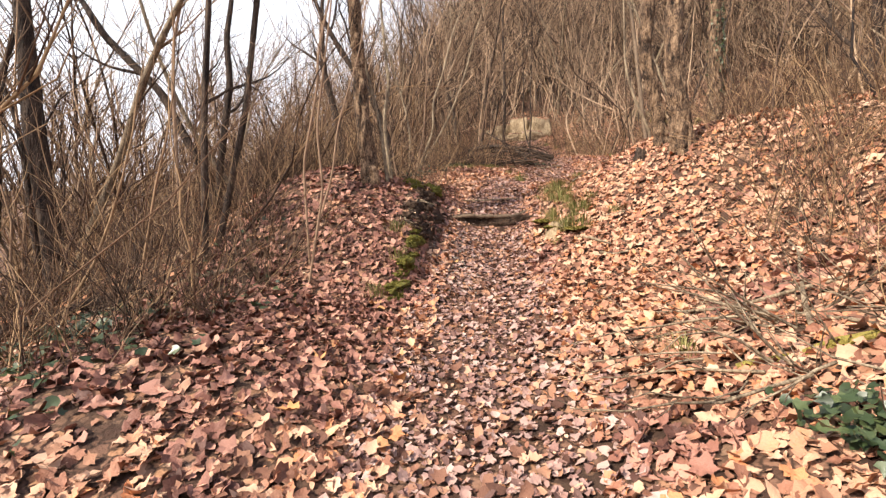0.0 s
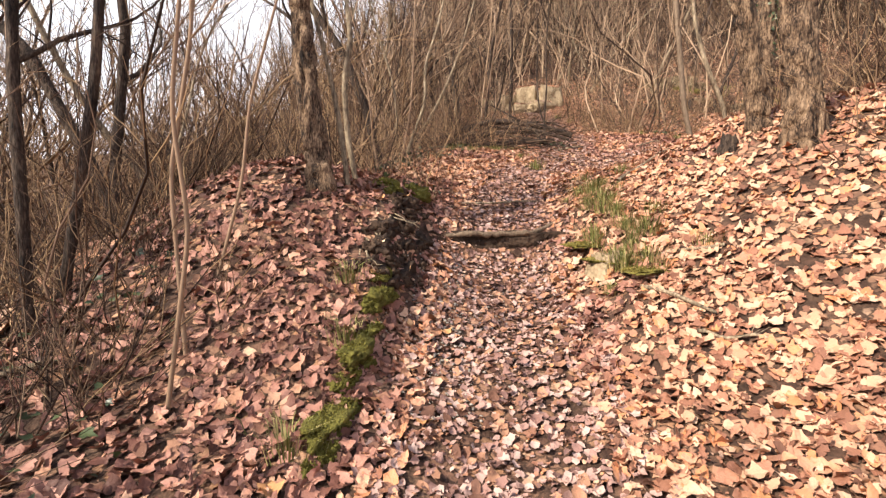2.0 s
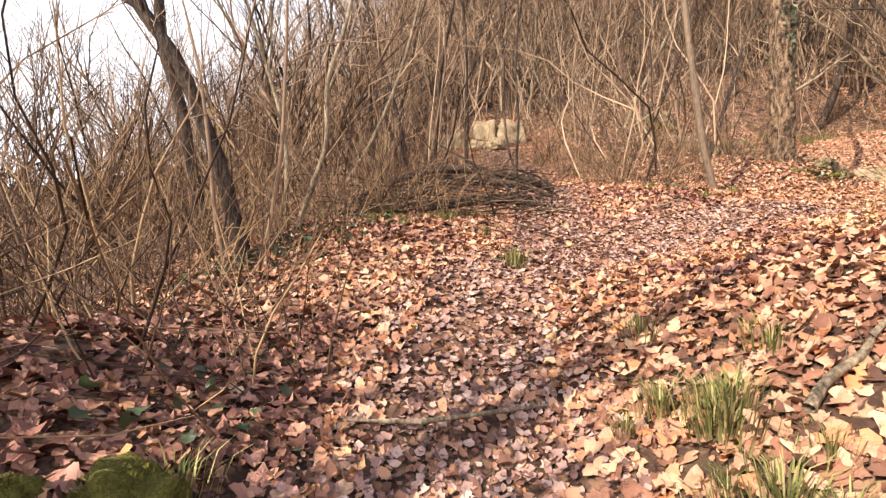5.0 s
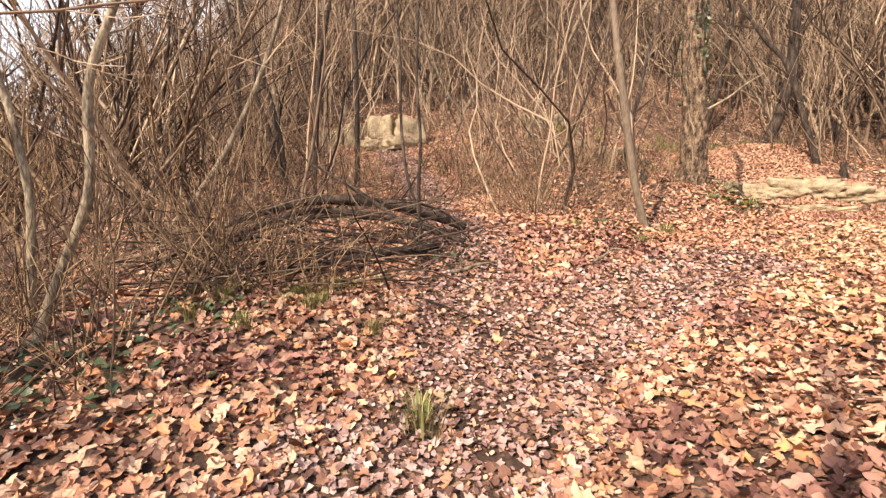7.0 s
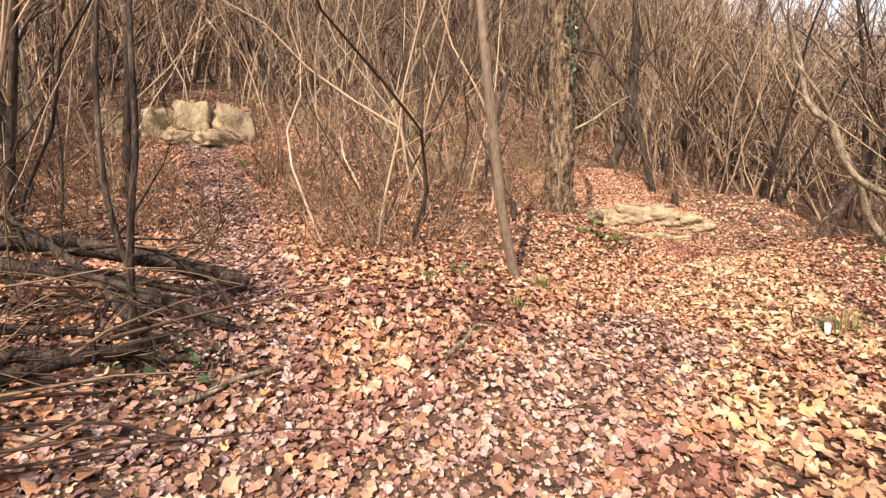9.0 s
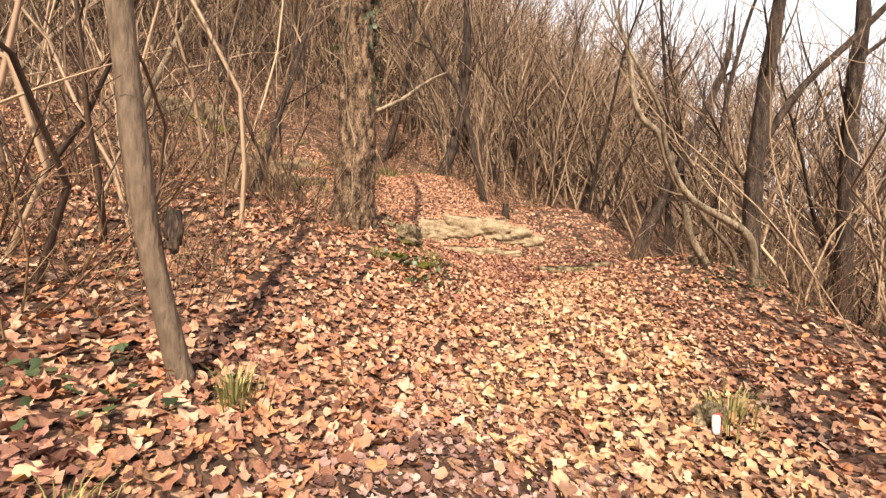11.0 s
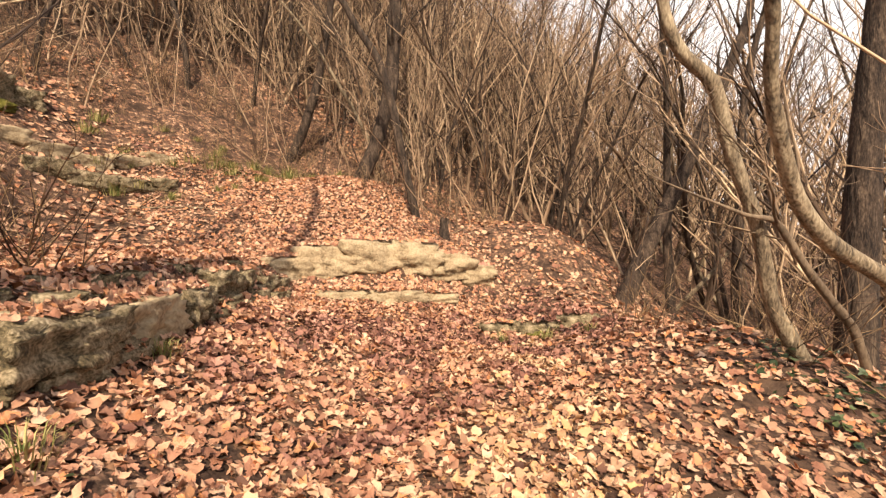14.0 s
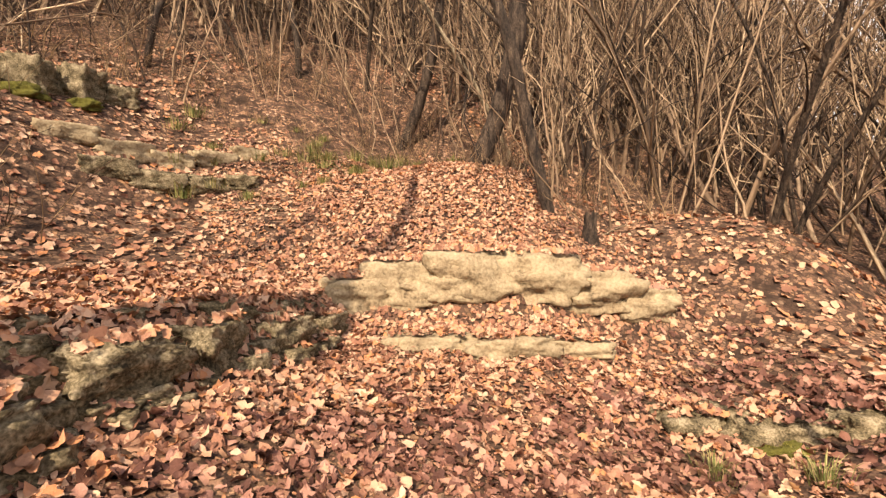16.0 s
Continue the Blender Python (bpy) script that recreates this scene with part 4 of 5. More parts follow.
litter("crumbled_leaves", "dark crumbled leaf pieces under the top leaves", lx, ly, 0.03, 0.075, 0.4, LEAF_DARK, CHIPS)
lx, ly = sown(rng, -2, 12, -0.3, 16, 420, lambda x, y: near(x, y) < 1.05)
litter("leaf_crumbs", "small crumbs of dry broken leaves", lx, ly, 0.014, 0.034, 0.5, None, [CHIPS[k] for k in (0, 2, 4, 6, 8)])
lx, ly = sown(rng, 7.4, 11.4, 14.6, 18.6, 230, lambda x, y: near(x, y) > 1.0)
litter("ledge_leaves", "dry tan leaves lodged on the rock ledges", lx, ly, 0.05, 0.095, 0.35)
lx, ly = sown(rng, -7, 18, -1, 26, 65, lambda x, y: (near(x, y) >= 2.9) & (near(x, y) < 7))
litter("leaf_litter", "brown leaf litter under the thicket", lx, ly, 0.07, 0.12, 0.3, LEAF, CHIPS)


# ---- small things along the trail ----
def z_at(x, y):
    return float(height(x, y))


def tuft(shape_rng, blades, h, spread):
    """A clump of narrow bent blades: vertices and triangles."""
    vs, fs = [], []
    for k in range(blades):
        a, r = shape_rng.uniform(0, 2 * math.pi), abs(shape_rng.normal(0, spread))
        d = np.array([math.cos(a), math.sin(a), 0])
        b = d * r
        hh = h * shape_rng.uniform(0.4, 1.1)
        bend = shape_rng.uniform(0.2, 0.9) * hh
        s = np.array([-d[1], d[0], 0]) * 0.0028
        m, e = b + d * bend * 0.35 + np.array([0, 0, hh * 0.65]), b + d * bend + np.array([0, 0, hh * 0.85])
        vs += [b - s, b + s, m - s * 0.8, m + s * 0.8, e]
        o = 5 * k
        fs += [(o, o + 1, o + 3), (o, o + 3, o + 2), (o + 2, o + 3, o + 4)]
    return np.array(vs), np.array(fs)


trng = np.random.default_rng(41)
TUFTS = [mesh_of("grass_tuft", *tuft(trng, 90, 0.16, 0.07), GRASS, False) for _ in range(3)]


def grass_tuft(x, y, s):
    ob = new("grass_tuft", TUFTS[int(x * 10 + y * 7) % 3])
    ob.matrix_world = pose(x, y, z_at(x, y) - 0.01, 0, 0, (x * 77) % 360) @ Matrix.Diagonal((s, s, s, 1))
    tagged(ob, "tuft of half-dry yellow-green grass among the leaves", "grass", "grass tufts")


for x, y, s in ((0.58, 8.94, 1.3), (4.15, 11.75, 1.2), (3.5, 11.3, 0.9), (3.0, 11.9, 0.9), (6.45, 10.32, 1.5), (0.78, 5.75, 1.2), (0.92, 6.1, 1.4), (1.1, 5.5, 1.1), (0.95, 6.6, 1.2), (1.3, 6.9, 1.0),
                (1.0, 7.4, 1.0), (1.35, 5.1, 0.8), (0.95, 2.35, 0.8), (-0.9, 3.6, 0.9), (-0.85, 4.2, 1.0), (-0.95, 4.6, 1.0), (-0.75, 6.35, 1.0), (-0.4, 9.7, 0.9), (0.1, 10.4, 0.9), (-0.6, 10.2, 0.9),
                (6.9, 13.2, 1.1), (7.3, 13.6, 1.0), (6.2, 13.3, 0.9), (12.3, 14.1, 1.2), (12.7, 13.7, 1.1), (11.9, 14.5, 0.9), (12.3, 20.9, 1.4), (11.6, 20.6, 1.2), (8.1, 14.6, 0.9), (2.2, 18.6, 1.4), (2.4, 17.2, 1.3)):
    grass_tuft(x, y, s)


for _ in range(26):
    grass_tuft(trng.normal(0.95, 0.14), trng.uniform(5.0, 6.9), trng.uniform(0.6, 1.2))
for _ in range(34):
    grass_tuft(trng.uniform(9.5, 14.3), trng.uniform(20.6, 23.2), trng.uniform(1.0, 2.2))
for _ in range(14):
    grass_tuft(trng.uniform(-1.0, 0.6), trng.uniform(9.7, 10.6), trng.uniform(0.5, 0.9))


def moss_cushion(x, y, sx, sy, sz, turn, seed):
    """A soft uneven cushion with a fuzz of short shoots."""
    dry = 7 <= seed <= 9
    moss = MOSS_DRY if dry else MOSS
    sz = sz * (0.6 if dry else 1.0)
    bm = bmesh.new()
    bmesh.ops.create_icosphere(bm, subdivisions=4, radius=1.0)
    o = Vector((seed, seed * 2.1, 0))
    for v in bm.verts:
        k = 1 + 0.5 * noise.noise(v.co * 1.8 + o) + 0.2 * noise.noise(v.co * 6 + o) + 0.08 * noise.noise(v.co * 17 + o)
        v.co = Vector((v.co.x * sx * k, v.co.y * sy * k, max(v.co.z, -0.6) * sz * k))
    me = bpy.data.meshes.new("moss_cushion")
    bm.to_mesh(me)
    bm.free()
    me.shade_smooth()
    me.materials.append(moss)
    ob = thing("moss_cushion", 0, 0, 0, "", "moss")
    part("cushion", me, ob)
    k = np.random.default_rng(seed + 200)
    d = k.normal(0, 1, (700, 3))
    d[:, 2] = np.abs(d[:, 2])
    d /= np.linalg.norm(d, axis=1)[:, None]
    b = d * np.array([sx, sy, sz]) * k.uniform(0.8, 1.08, (700, 1))
    t = k.normal(0, 0.004, (700, 3))
    e = b + d * 0.008 + k.normal(0, 0.004, (700, 3)) + np.array([0, 0, 0.006])
    fz = np.stack([b - t, b + t, e], 1).reshape(-1, 3)
    tagged(part("fuzz", mesh_of("fuzz", fz, np.arange(2100).reshape(-1, 3), moss, False), ob), kind="stuff")
    ob.matrix_world = pose(x, y, z_at(x, y) - 0.01, 0, 0, turn)
    tagged(ob, "olive moss patch on the sunny bank" if dry else "bright green moss cushion on the earth bank", "moss", "moss beside the trail")


for k, (x, y, sx, sy, sz, a) in enumerate(((-1.05, 6.05, 0.13, 0.10, 0.07, 20), (-0.82, 6.22, 0.15, 0.13, 0.10, -10), (-0.95, 5.92, 0.10, 0.08, 0.05, 50), (-0.78, 3.8, 0.09, 0.22, 0.05, -5), (-0.78, 4.2, 0.08, 0.24, 0.06, 4),
                                           (-0.76, 4.62, 0.07, 0.2, 0.06, -3), (0.74, 5.85, 0.22, 0.16, 0.045, 30), (0.82, 5.45, 0.18, 0.2, 0.04, 0), (0.98, 5.1, 0.2, 0.14, 0.04, 45), (6.95, 13.75, 0.2, 0.12, 0.05, 20),
                                           (7.75, 14.75, 0.12, 0.07, 0.04, 35), (8.15, 15.05, 0.12, 0.07, 0.05, 40), (6.75, 13.2, 0.16, 0.1, 0.045, 60), (6.5, 13.35, 0.14, 0.1, 0.04, 10), (12.7, 14.45, 0.2, 0.12, 0.06, -40), (7.6, 22.2, 0.35, 0.2, 0.14, -20), (8.3, 22.5, 0.3, 0.15, 0.12, -30))):
    moss_cushion(x, y, sx, sy, sz, a, k + 1)


def root_thing(pts, label, name="root", mat=None, group=""):
    x0, y0 = pts[0][:2]
    p = [(x - x0, y - y0, z_at(x, y + 0.14) + dz - z_at(x0, y0), r) for x, y, dz, r in pts]
    q = smooth_path(p, 26)
    k = np.random.default_rng(int(abs(x0) * 100 + 3))
    q[:, 3] *= 1 + 0.15 * k.normal(0, 1, 26)
    ob = new(name, mesh_of(name, *tube(q[:, :3], np.maximum(q[:, 3], 0.003), 9), mat or BARK))
    ob.location = (x0, y0, z_at(x0, y0))
    return tagged(ob, label, "root", group)


rq = smooth_path([(-0.72, 0.05, -0.05, 0.012), (-0.5, 0.02, -0.01, 0.018), (-0.3, -0.02, 0.01, 0.024), (0.0, -0.01, 0.0, 0.026), (0.3, 0.03, 0.01, 0.025), (0.5, 0.12, 0.07, 0.02), (0.62, 0.22, 0.13, 0.014), (0.7, 0.36, 0.10, 0.006)], 40)
rq[:, 3] *= 1 + 0.12 * np.random.default_rng(4).normal(0, 1, 40)
rq[:, :3] += np.random.default_rng(5).normal(0, 0.005, (40, 3))
step_root = new("root", mesh_of("root", *tube(rq[:, :3], rq[:, 3], 9), BARK_MID))
step_root.matrix_world = pose(0.0, 6.03, z_at(0.0, 6.26) - 0.045, 0, 0, 14)
tagged(step_root, "brown tree root that forms a step across the trail", "root")
riser = new("earth_step", stone_mesh("earth_step", 1.25, 0.14, 0.24, 71, EARTH, 0.8, 0.16, 17))
riser.matrix_world = pose(-0.03, 6.10, z_at(0.0, 6.26) - 0.15, 0, 0, 14)
tagged(riser, "dark bare earth face under the root step", "earth")
root_thing([(-0.4, 6.95, -0.03, 0.007), (-0.1, 6.93, -0.01, 0.011), (0.2, 6.98, -0.01, 0.011), (0.45, 7.05, -0.03, 0.006)], "thin root across the trail above the first step", group="roots", mat=BARK_PALE)
root_thing([(0.85, 5.0, -0.05, 0.010), (1.0, 4.75, -0.02, 0.014), (1.15, 4.5, -0.03, 0.009)], "thin bare root on the bank", group="roots", mat=BARK_PALE)
hrng = np.random.default_rng(81)
for k in range(30):
    y0, x0 = hrng.uniform(4.9, 6.1), -0.92 + hrng.normal(0, 0.06)
    q = wander(hrng, (0, 0, 0.0), (0.5, hrng.normal(-0.3, 0.4), -0.5), hrng.uniform(0.15, 0.38), 6, 0.25, -0.12)
    ob = new("hanging_root", mesh_of("hanging_root", *tube(q, np.linspace(0.007, 0.002, 6), 5), BARK_PALE))
    ob.location = (x0, y0, z_at(x0, y0) + 0.01)
    tagged(ob, "thin bare root hanging from the undercut bank", "root", "hanging roots")

# undercut earth bank below the oak: a broken face of clods, the hollow's shade in their dark colour
earth = thing("earth_bank", -0.86, 5.4, z_at(-0.86, 5.4), "crumbling brown earth of the undercut trail bank, darkened for shade", "earth bank")
crng = np.random.default_rng(33)
for k in range(80):
    x, y = crng.normal(-0.80, 0.09), crng.uniform(4.75, 6.0)
    cs = crng.uniform(0.035, 0.12)
    c = part("clod", stone_mesh("clod", cs, cs * crng.uniform(1.0, 1.9), cs * 0.8, 300 + k, EARTH, 0.4, 0.3, 5), earth)
    c.matrix_basis = pose(x + 0.86, y - 5.4, z_at(x, y) - cs * 0.12 - z_at(-0.86, 5.4), crng.normal(0, 15), crng.normal(0, 15), crng.uniform(-30, 30))
for k in range(16):
    yy = 3.55 + 0.085 * k
    moss_cushion(-0.77 + 0.03 * math.sin(k * 2.1), yy, 0.035 + 0.016 * (k % 3), 0.075, 0.026 + 0.01 * (k % 2), k * 37, 40 + k)

# fallen branches heaped beside the side path
pile = thing("brush_pile", 0.2, 11.7, z_at(0.2, 11.7), "heap of cut bare branches lying beside the path", "brush pile")
prng = np.random.default_rng(51)


def pile_branch(pts, name="branch", mat=None):
    p = np.array([(x - 0.2, y - 11.7, z - z_at(0.2, 11.7), r) for x, y, z, r in pts])
    q = smooth_path(p, 16)
    b = part(name, mesh_of(name, *tube(q[:, :3], q[:, 3], 8), mat or BARK), pile)
    return q


PILE_FINE = []
for pts in ([(-1.6, 11.6, 3.35, 0.02), (-1.1, 11.9, 3.75, 0.035), (-0.2, 11.95, 4.05, 0.055), (0.6, 12.0, 4.02, 0.06), (1.25, 12.0, 3.86, 0.062), (1.62, 11.98, 3.72, 0.06)],
            [(-1.2, 12.4, 3.6, 0.03), (-0.2, 12.1, 3.95, 0.035), (0.7, 11.75, 3.85, 0.035), (1.45, 11.4, 3.55, 0.03)],
            [(-1.3, 11.2, 3.2, 0.025), (-0.4, 11.2, 3.45, 0.03), (0.6, 11.3, 3.5, 0.03), (1.3, 11.2, 3.4, 0.025)],
            [(-1.5, 10.9, 3.1, 0.03), (-0.5, 10.85, 3.3, 0.035), (0.5, 11.0, 3.46, 0.035), (1.15, 11.25, 3.52, 0.03)],
            [(-0.1, 12.2, 4.45, 0.012), (0.35, 12.0, 4.15, 0.022), (0.8, 11.7, 3.8, 0.026), (1.0, 11.5, 3.5, 0.026)],
            [(0.5, 11.9, 3.95, 0.012), (0.95, 11.85, 4.02, 0.016), (1.35, 11.6, 3.85, 0.014), (1.5, 11.45, 3.6, 0.008)],
            [(-1.4, 11.5, 3.2, 0.015), (-0.9, 11.35, 3.6, 0.02), (-0.1, 11.45, 3.72, 0.02), (0.8, 11.4, 3.55, 0.016)],
            [(-0.9, 12.8, 3.7, 0.03), (0.0, 12.4, 3.9, 0.035), (0.9, 12.0, 3.8, 0.03), (1.4, 11.8, 3.65, 0.02)]):
    q = pile_branch(pts)
    twigs_on(prng, q[:, :3], q[:, 3], 12, 0.9, PILE_FINE, 3, 0.05)
for _ in range(230):
    x, y = prng.uniform(-1.8, 1.0), prng.uniform(10.3, 12.4)
    z = z_at(x, y) + prng.uniform(0.02, 0.55) * min(1.0, (y - 10.1) * 0.8)
    p = wander(prng, (x - 0.2, y - 11.7, z - z_at(0.2, 11.7)), (prng.normal(0.4, 0.8), prng.normal(-0.1, 0.4), prng.normal(0.0, 0.15)), prng.uniform(0.5, 1.5), 6, 0.12, -0.02)
    PILE_FINE.append(tube(p, np.linspace(prng.uniform(0.004, 0.012), 0.002, 6), 4))
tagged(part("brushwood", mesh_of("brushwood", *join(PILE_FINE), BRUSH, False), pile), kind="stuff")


def dead_branch(x, y, turn, length, r, label, group=""):
    k = np.random.default_rng(int(abs(x * 311 + y * 17)))
    d = np.array([math.cos(radians(turn)), math.sin(radians(turn))])
    pts = []
    for t in np.linspace(0, 1, 7):
        px, py = x + d[0] * length * t + k.normal(0, 0.03), y + d[1] * length * t + k.normal(0, 0.03)
        pts.append((px - x, py - y, z_at(px, py) + 0.02 + r * 0.6 - z_at(x, y), r * (1 - 0.6 * t)))
    q = smooth_path(pts, 14)
    ob = thing("fallen_branch", x, y, z_at(x, y), label, "branch", group)
    part("stem", mesh_of("stem", *tube(q[:, :3], q[:, 3], 7), BARK_PALE if r < 0.03 else BARK), ob)
    fine = []
    twigs_on(k, q[:, :3], q[:, 3], 4, length * 0.35, fine, 3, 0.3, 1)
    tagged(part("twig_spray", mesh_of("twig_spray", *join(fine), BARK_PALE), ob), kind="stuff")


dead_branch(-4.6, 3.3, 25, 1.6, 0.08, "mossy dark log rotting at the foot of the slope")
for x, y, a, L, r in ((1.35, 2.1, 60, 1.4, 0.014), (1.5, 1.7, 100, 1.2, 0.01), (1.7, 2.4, 140, 1.3, 0.012), (1.15, 6.5, 20, 0.5, 0.02), (1.4, 5.0, 150, 0.6, 0.012), (-1.3, 6.3, 320, 0.6, 0.008), (2.7, 10.9, 30, 0.45, 0.02),
                      (1.2, 10.9, 15, 0.5, 0.022), (9.7, 20.6, 330, 1.3, 0.015), (14.6, 17.4, 5, 0.8, 0.014), (11.6, 10.5, 10, 1.4, 0.05), (12.2, 10.9, 30, 1.2, 0.03), (1.0, 4.4, 330, 0.4, 0.012), (13.2, 14.6, 120, 0.7, 0.012), (-2.4, 4.0, 200, 1.2, 0.02)):
    dead_branch(x, y, a, L, r, "dead fallen branch lying on the leaves", "fallen branches")


def stump(x, y, h, r, label):
    k = np.random.default_rng(int(abs(x * 91)))
    n = 14
    pts = [(0, 0, -0.1, r * 1.5), (0, 0, 0.02, r * 1.25), (0.01, 0, h * 0.5, r), (0.02, 0, h, r * 0.95)]
    q = smooth_path(pts, 10)
    v, f = tube(q[:, :3], q[:, 3], n)
    v[:, :2] *= 1 + 0.08 * k.normal(0, 1, (len(v), 1))
    v[-n:, 2] += k.normal(0, 0.035, n)
    ob = thing("tree_stump", x, y, z_at(x, y), label, "stump")
    part("stump_bark", mesh_of("stump_bark", v, f, BARK), ob)
    top = v[-n:]
    tv = np.r_[top, [top.mean(0) - np.array([0, 0, 0.02])]]
    i = np.arange(n)
    part("cut_top", mesh_of("cut_top", tv, np.stack([i, (i + 1) % n, np.full(n, n)], 1), BARK_PALE, False), ob, "splintered pale wood")


stump(14.26, 17.32, 0.36, 0.09, "small broken grey stump at the upper trail")
stump(1.86, 5.95, 0.12, 0.06, "low rotten stump on the bank")

# dark knot on the bent tree, rim and hollow
kn = part("knot", stone_mesh("knot", 0.06, 0.05, 0.16, 23, BARK, 0.3, 0.2, 5), bent_tree, "dark dead knot")
kn.location = (-0.06, 0.0, 0.66)

# grey gravel washed out below the root step
grng = np.random.default_rng(91)
gv, gfc = [], []
ico = bmesh.new()
bmesh.ops.create_icosphere(ico, subdivisions=1, radius=1.0)
iv = np.array([v.co[:] for v in ico.verts])
ifc = np.array([[v.index for v in f.verts] for f in ico.faces])
ico.free()
for k in range(700):
    x, y = grng.normal(-0.35, 0.17), grng.uniform(3.9, 5.8)
    s = grng.uniform(0.004, 0.013)
    gv.append(iv * (1 + grng.normal(0, 0.3, (len(iv), 1))) * np.array([s, s * grng.uniform(0.6, 1), s * 0.5]) + np.array([x, y, z_at(x, y) + 0.012]))
    gfc.append(ifc + k * len(iv))
tagged(new("gravel", mesh_of("gravel", np.concatenate(gv), np.concatenate(gfc), GRAVEL, False)), "loose grey gravel on the trail below the step", "gravel", kind="stuff")

# pale stone set in the bank beside the root step
bs = new("rock", stone_mesh("rock", 0.2, 0.3, 0.26, 61, STONE, 0.5, 0.16))
bs.matrix_world = pose(0.78, 5.4, z_at(0.78, 5.4) - 0.03, 0, 12, 20)
tagged(bs, "pale lichen-covered stone sunk in the bank below the root step", "rock")

# marker stone with trail paint
mk = thing("trail_marker", 6.32, 10.4, z_at(6.32, 10.4), "small stone with a white and red trail mark beside grass", "marker")
b = part("stone", stone_mesh("stone", 0.2, 0.15, 0.15, 17, STONE_DARK, 0.55, 0.16), mk)
b.location = (0.07, 0.0, 0.04)
for nm, mt, dx in (("white_mark", WHITE, -0.055), ("red_mark", RED, -0.02)):
    w = part(nm, stone_mesh(nm, 0.035, 0.04, 0.11, 5, mt, 0.8, 0.05, 3), mk)
    w.location = (dx, -0.055, 0.05)


# ---- evergreen leaves ----
HEART = np.array([(0, -0.5), (0.35, -0.35), (0.5, 0.0), (0.2, 0.1), (0.0, 0.6), (-0.2, 0.1), (-0.5, 0.0), (-0.35, -0.35)])


def green_leaves(pos, nrm, rng, smin, smax):
    n = len(pos)
    nrm = nrm / np.linalg.norm(nrm, axis=1)[:, None]
    t = np.cross(nrm, rng.normal(0, 1, (n, 3)))
    t /= np.linalg.norm(t, axis=1)[:, None]
    b = np.cross(nrm, t)
    s = rng.uniform(smin, smax, n)[:, None, None]
    z = 0.25 * np.abs(HEART[:, 0])
    w = (HEART[None, :, 0, None] * t[:, None] + HEART[None, :, 1, None] * b[:, None] + z[None, :, None] * nrm[:, None]) * s + pos[:, None]
    f = np.array([(0, 1, 2), (0, 2, 3), (0, 3, 4), (0, 4, 5), (0, 5, 6), (0, 6, 7)])
    return w.reshape(-1, 3), (f[None] + (np.arange(n) * 8)[:, None, None]).reshape(-1, 3)


irng = np.random.default_rng(61)
n = 700
a, hgt = irng.uniform(0, 2 * np.pi, n), 1.35 + 3.4 * irng.beta(1.6, 1.4, n)
keep = irng.uniform(0, 1, n) < np.clip(0.35 + 0.65 * np.cos(a + 0.6), 0.12, 1)
a, hgt = a[keep], hgt[keep]
d = np.stack([np.cos(a), np.sin(a), np.zeros(len(a))], 1)
pos = d * (0.215 - 0.01 * (hgt - 1) + irng.uniform(0.0, 0.05, len(a)))[:, None] + np.stack([np.full(len(a), 0.025), np.full(len(a), -0.04), hgt], 1)
tagged(part("ivy_leaves", mesh_of("ivy_leaves", *green_leaves(pos, d + irng.normal(0, 0.5, d.shape), irng, 0.045, 0.085), IVY, False), ivy_oak, "dark green climbing ivy leaves"), kind="stuff")
for k in range(1):
    hh = np.linspace(0.05, 3.6, 40)
    ang = 3.7 + k * 0.8 + 0.3 * np.sin(hh * 2.6 + k) + 0.08 * np.sin(hh * 9 + 2 * k)
    rr = 0.225 - 0.008 * hh + 0.14 * np.exp(-hh / 0.16)
    q = np.stack([0.025 + rr * np.cos(ang), -0.04 + rr * np.sin(ang), hh], 1)
    part("ivy_stem", mesh_of("ivy_stem", *tube(q, np.linspace(0.008, 0.004, 40), 5), BARK_PALE), ivy_oak)


def ground_ivy(name, spots, label):
    xs, ys = [], []
    for x, y, r, k in spots:
        xs.append(irng.normal(x, r, k))
        ys.append(irng.normal(y, r, k))
    x, y = np.concatenate(xs), np.concatenate(ys)
    p = np.stack([x, y, height(x, y) + irng.uniform(0.02, 0.10, len(x))], 1)
    nn = irng.normal(0, 0.45, p.shape) + np.array([0, 0, 1.0])
    tagged(new(name, mesh_of(name, *green_leaves(p, nn, irng, 0.035, 0.075), IVY, False)), label, "ivy", kind="stuff")


ground_ivy("ground_ivy", ((-1.5, 9.0, 0.25, 130), (-1.1, 9.5, 0.3, 130), (-0.7, 10.1, 0.2, 50), (-0.9, 6.7, 0.2, 30), (-1.9, 8.6, 0.25, 90), (-2.3, 4.2, 0.3, 60), (-1.8, 3.4, 0.25, 40), (-2.6, 2.6, 0.3, 160), (-2.2, 1.9, 0.25, 90), (-3.0, 3.2, 0.3, 100)), "dark green ivy creeping at the thicket's edge")
ground_ivy("bank_ivy", ((10.9, 11.2, 0.3, 90), (11.3, 11.6, 0.35, 90), (11.2, 10.5, 0.3, 70), (1.2, 11.2, 0.15, 40), (3.6, 11.9, 0.2, 40), (6.7, 13.5, 0.3, 60), (6.45, 12.95, 0.22, 70), (6.9, 13.1, 0.2, 50), (11.9, 21.3, 0.3, 60)), "sparse dark green leaves among the litter")

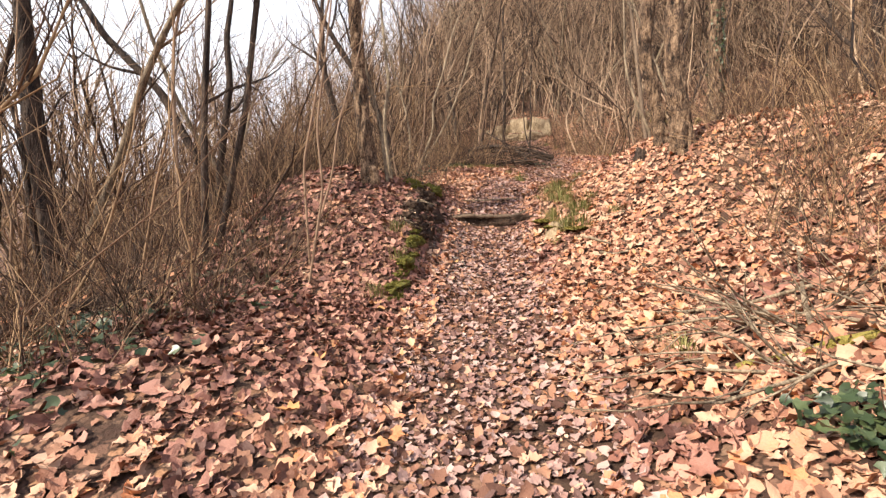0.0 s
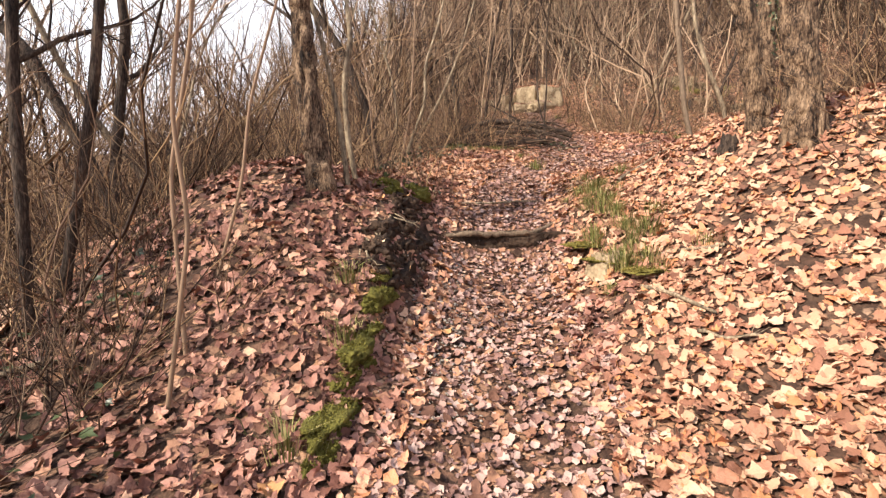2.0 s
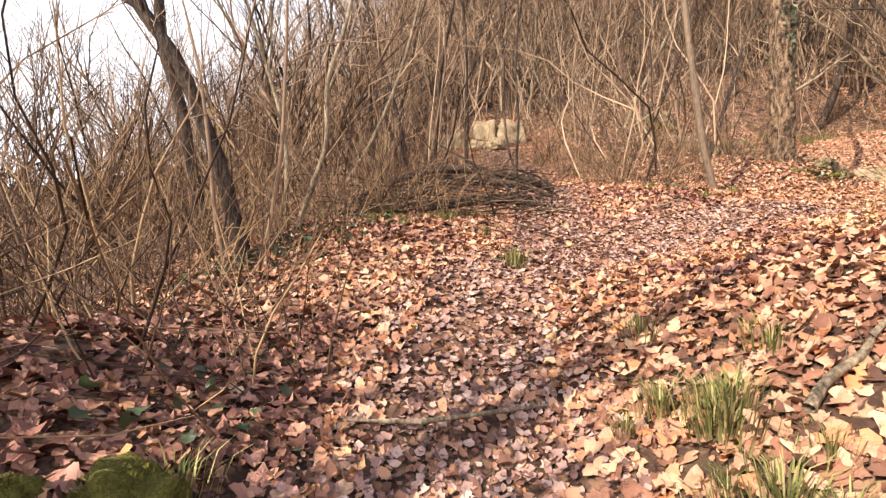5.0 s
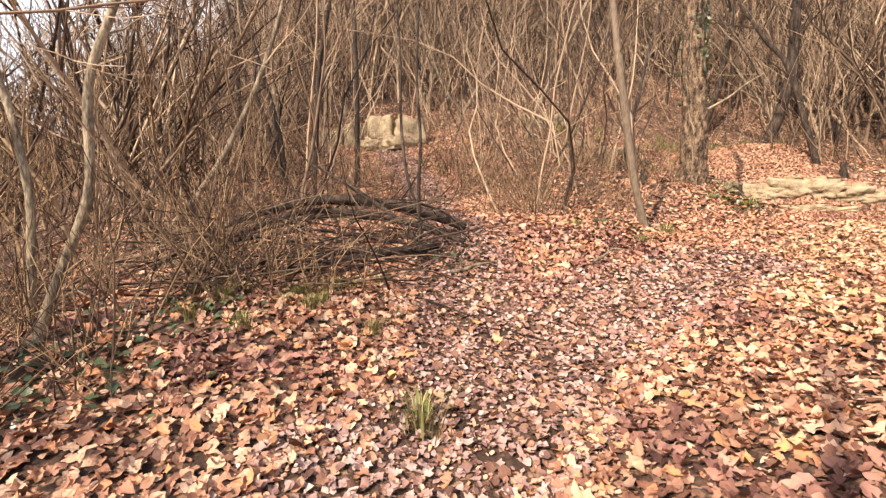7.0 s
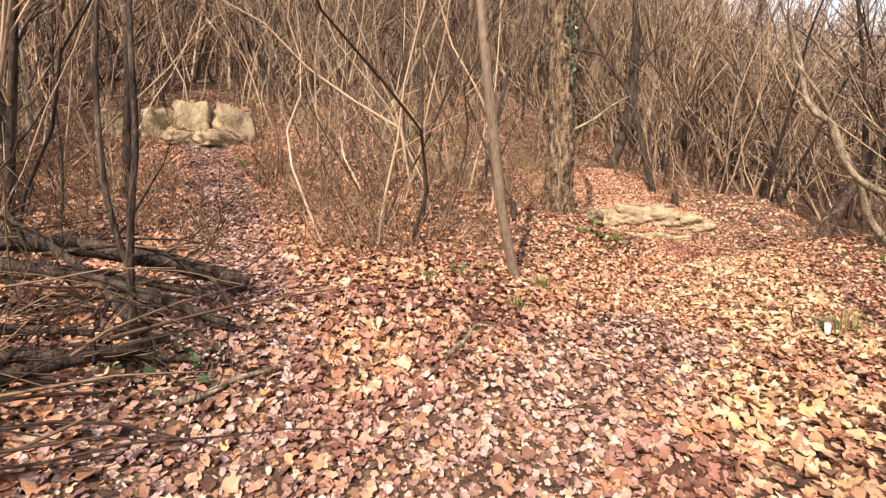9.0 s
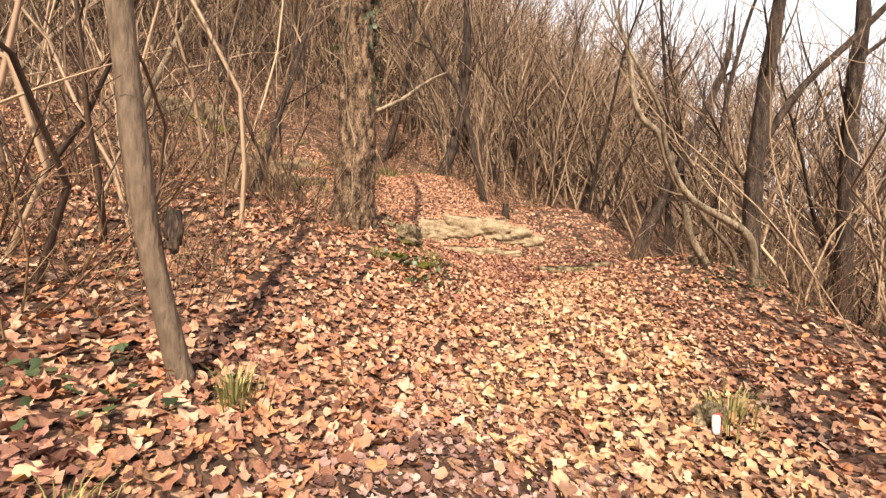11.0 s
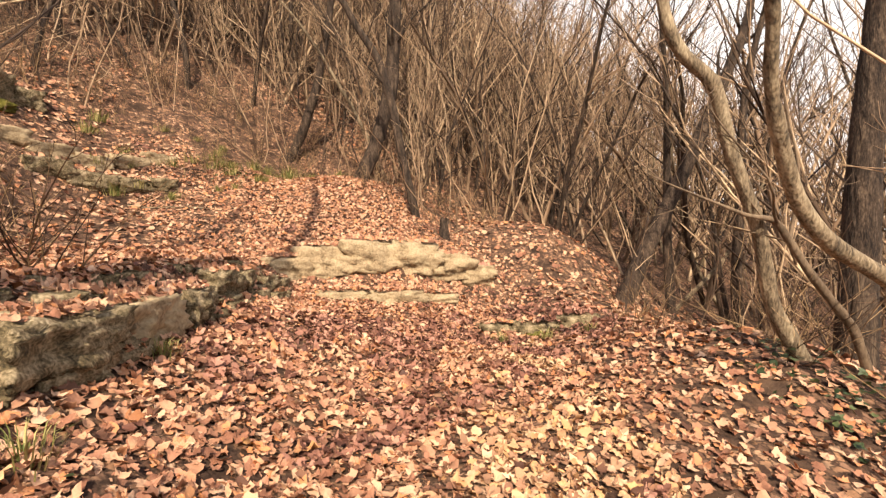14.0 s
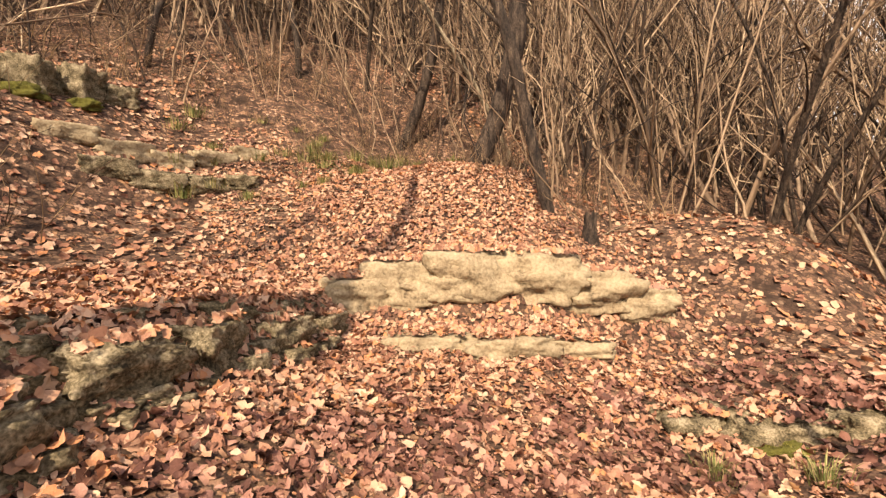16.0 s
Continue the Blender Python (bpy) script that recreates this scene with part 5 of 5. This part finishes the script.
bush = thing("evergreen_bush", 1.15, 1.42, z_at(1.15, 1.42), "low dark evergreen shrub tangled with dead grey sticks on the bank", "shrub")
n = 420
p = irng.normal(0, 1, (n, 3)) * np.array([0.12, 0.11, 0.05]) + np.array([0.06, 0.0, 0.03])
p[:, 2] = np.abs(p[:, 2])
tagged(part("leaves", mesh_of("leaves", *green_leaves(p, irng.normal(0, 0.5, p.shape) + np.array([-0.2, -0.2, 0.9]), irng, 0.026, 0.06), IVY, False), bush), kind="stuff")
out = []
for _ in range(60):
    q = wander(irng, (irng.normal(0.3, 0.22), irng.normal(0.55, 0.28), irng.uniform(0.0, 0.25)), (irng.normal(-0.5, 0.7), irng.normal(0.0, 0.6), irng.normal(0.25, 0.3)), irng.uniform(0.35, 0.9), 6, 0.15, -0.04)
    rr = np.linspace(irng.uniform(0.004, 0.009), 0.002, 6)
    out.append(tube(q, rr, 4))
    twigs_on(irng, q, rr, 3, 0.35, out, 3, 0.2, 1)
tagged(part("dead_wood", mesh_of("dead_wood", *join(out), BARK_PALE), bush, "dead grey sticks"), kind="stuff")
q = smooth_path([(-0.12, 0.62, 0.06, 0.016), (0.08, 0.55, 0.12, 0.020), (0.22, 0.46, 0.22, 0.022), (0.45, 0.42, 0.27, 0.024), (0.9, 0.4, 0.34, 0.026)], 22)
q[:, 3] *= 1 + 0.18 * irng.normal(0, 1, 22)
part("mossy_branch", mesh_of("mossy_branch", *tube(q[:, :3], q[:, 3], 9), MOSS_DRY), bush, "yellow-green mossy branch")

# ---- single leaves that can be told apart on the trail ----
LEAF_MESH = []
for v, f in LEAVES[:10]:
    LEAF_MESH.append(mesh_of("leaf", v, f, LEAF_ONE, False))
orng = np.random.default_rng(71)
lx, ly = sown(orng, -1.2, 9.5, 1.8, 14.0, 60, lambda x, y: (trail_distance(x, y, TRAIL) > 0.35) & (trail_distance(x, y, TRAIL) < 1.3))
for x, y in list(zip(lx, ly))[:300]:
    s = orng.uniform(0.065, 0.105)
    o = part("leaf", LEAF_MESH[orng.integers(10)], ground)
    o.matrix_world = pose(x, y, z_at(x, y) + 0.028, orng.normal(8, 14), orng.normal(0, 14), orng.uniform(0, 360)) @ Matrix.Diagonal((s, s, s, 1))
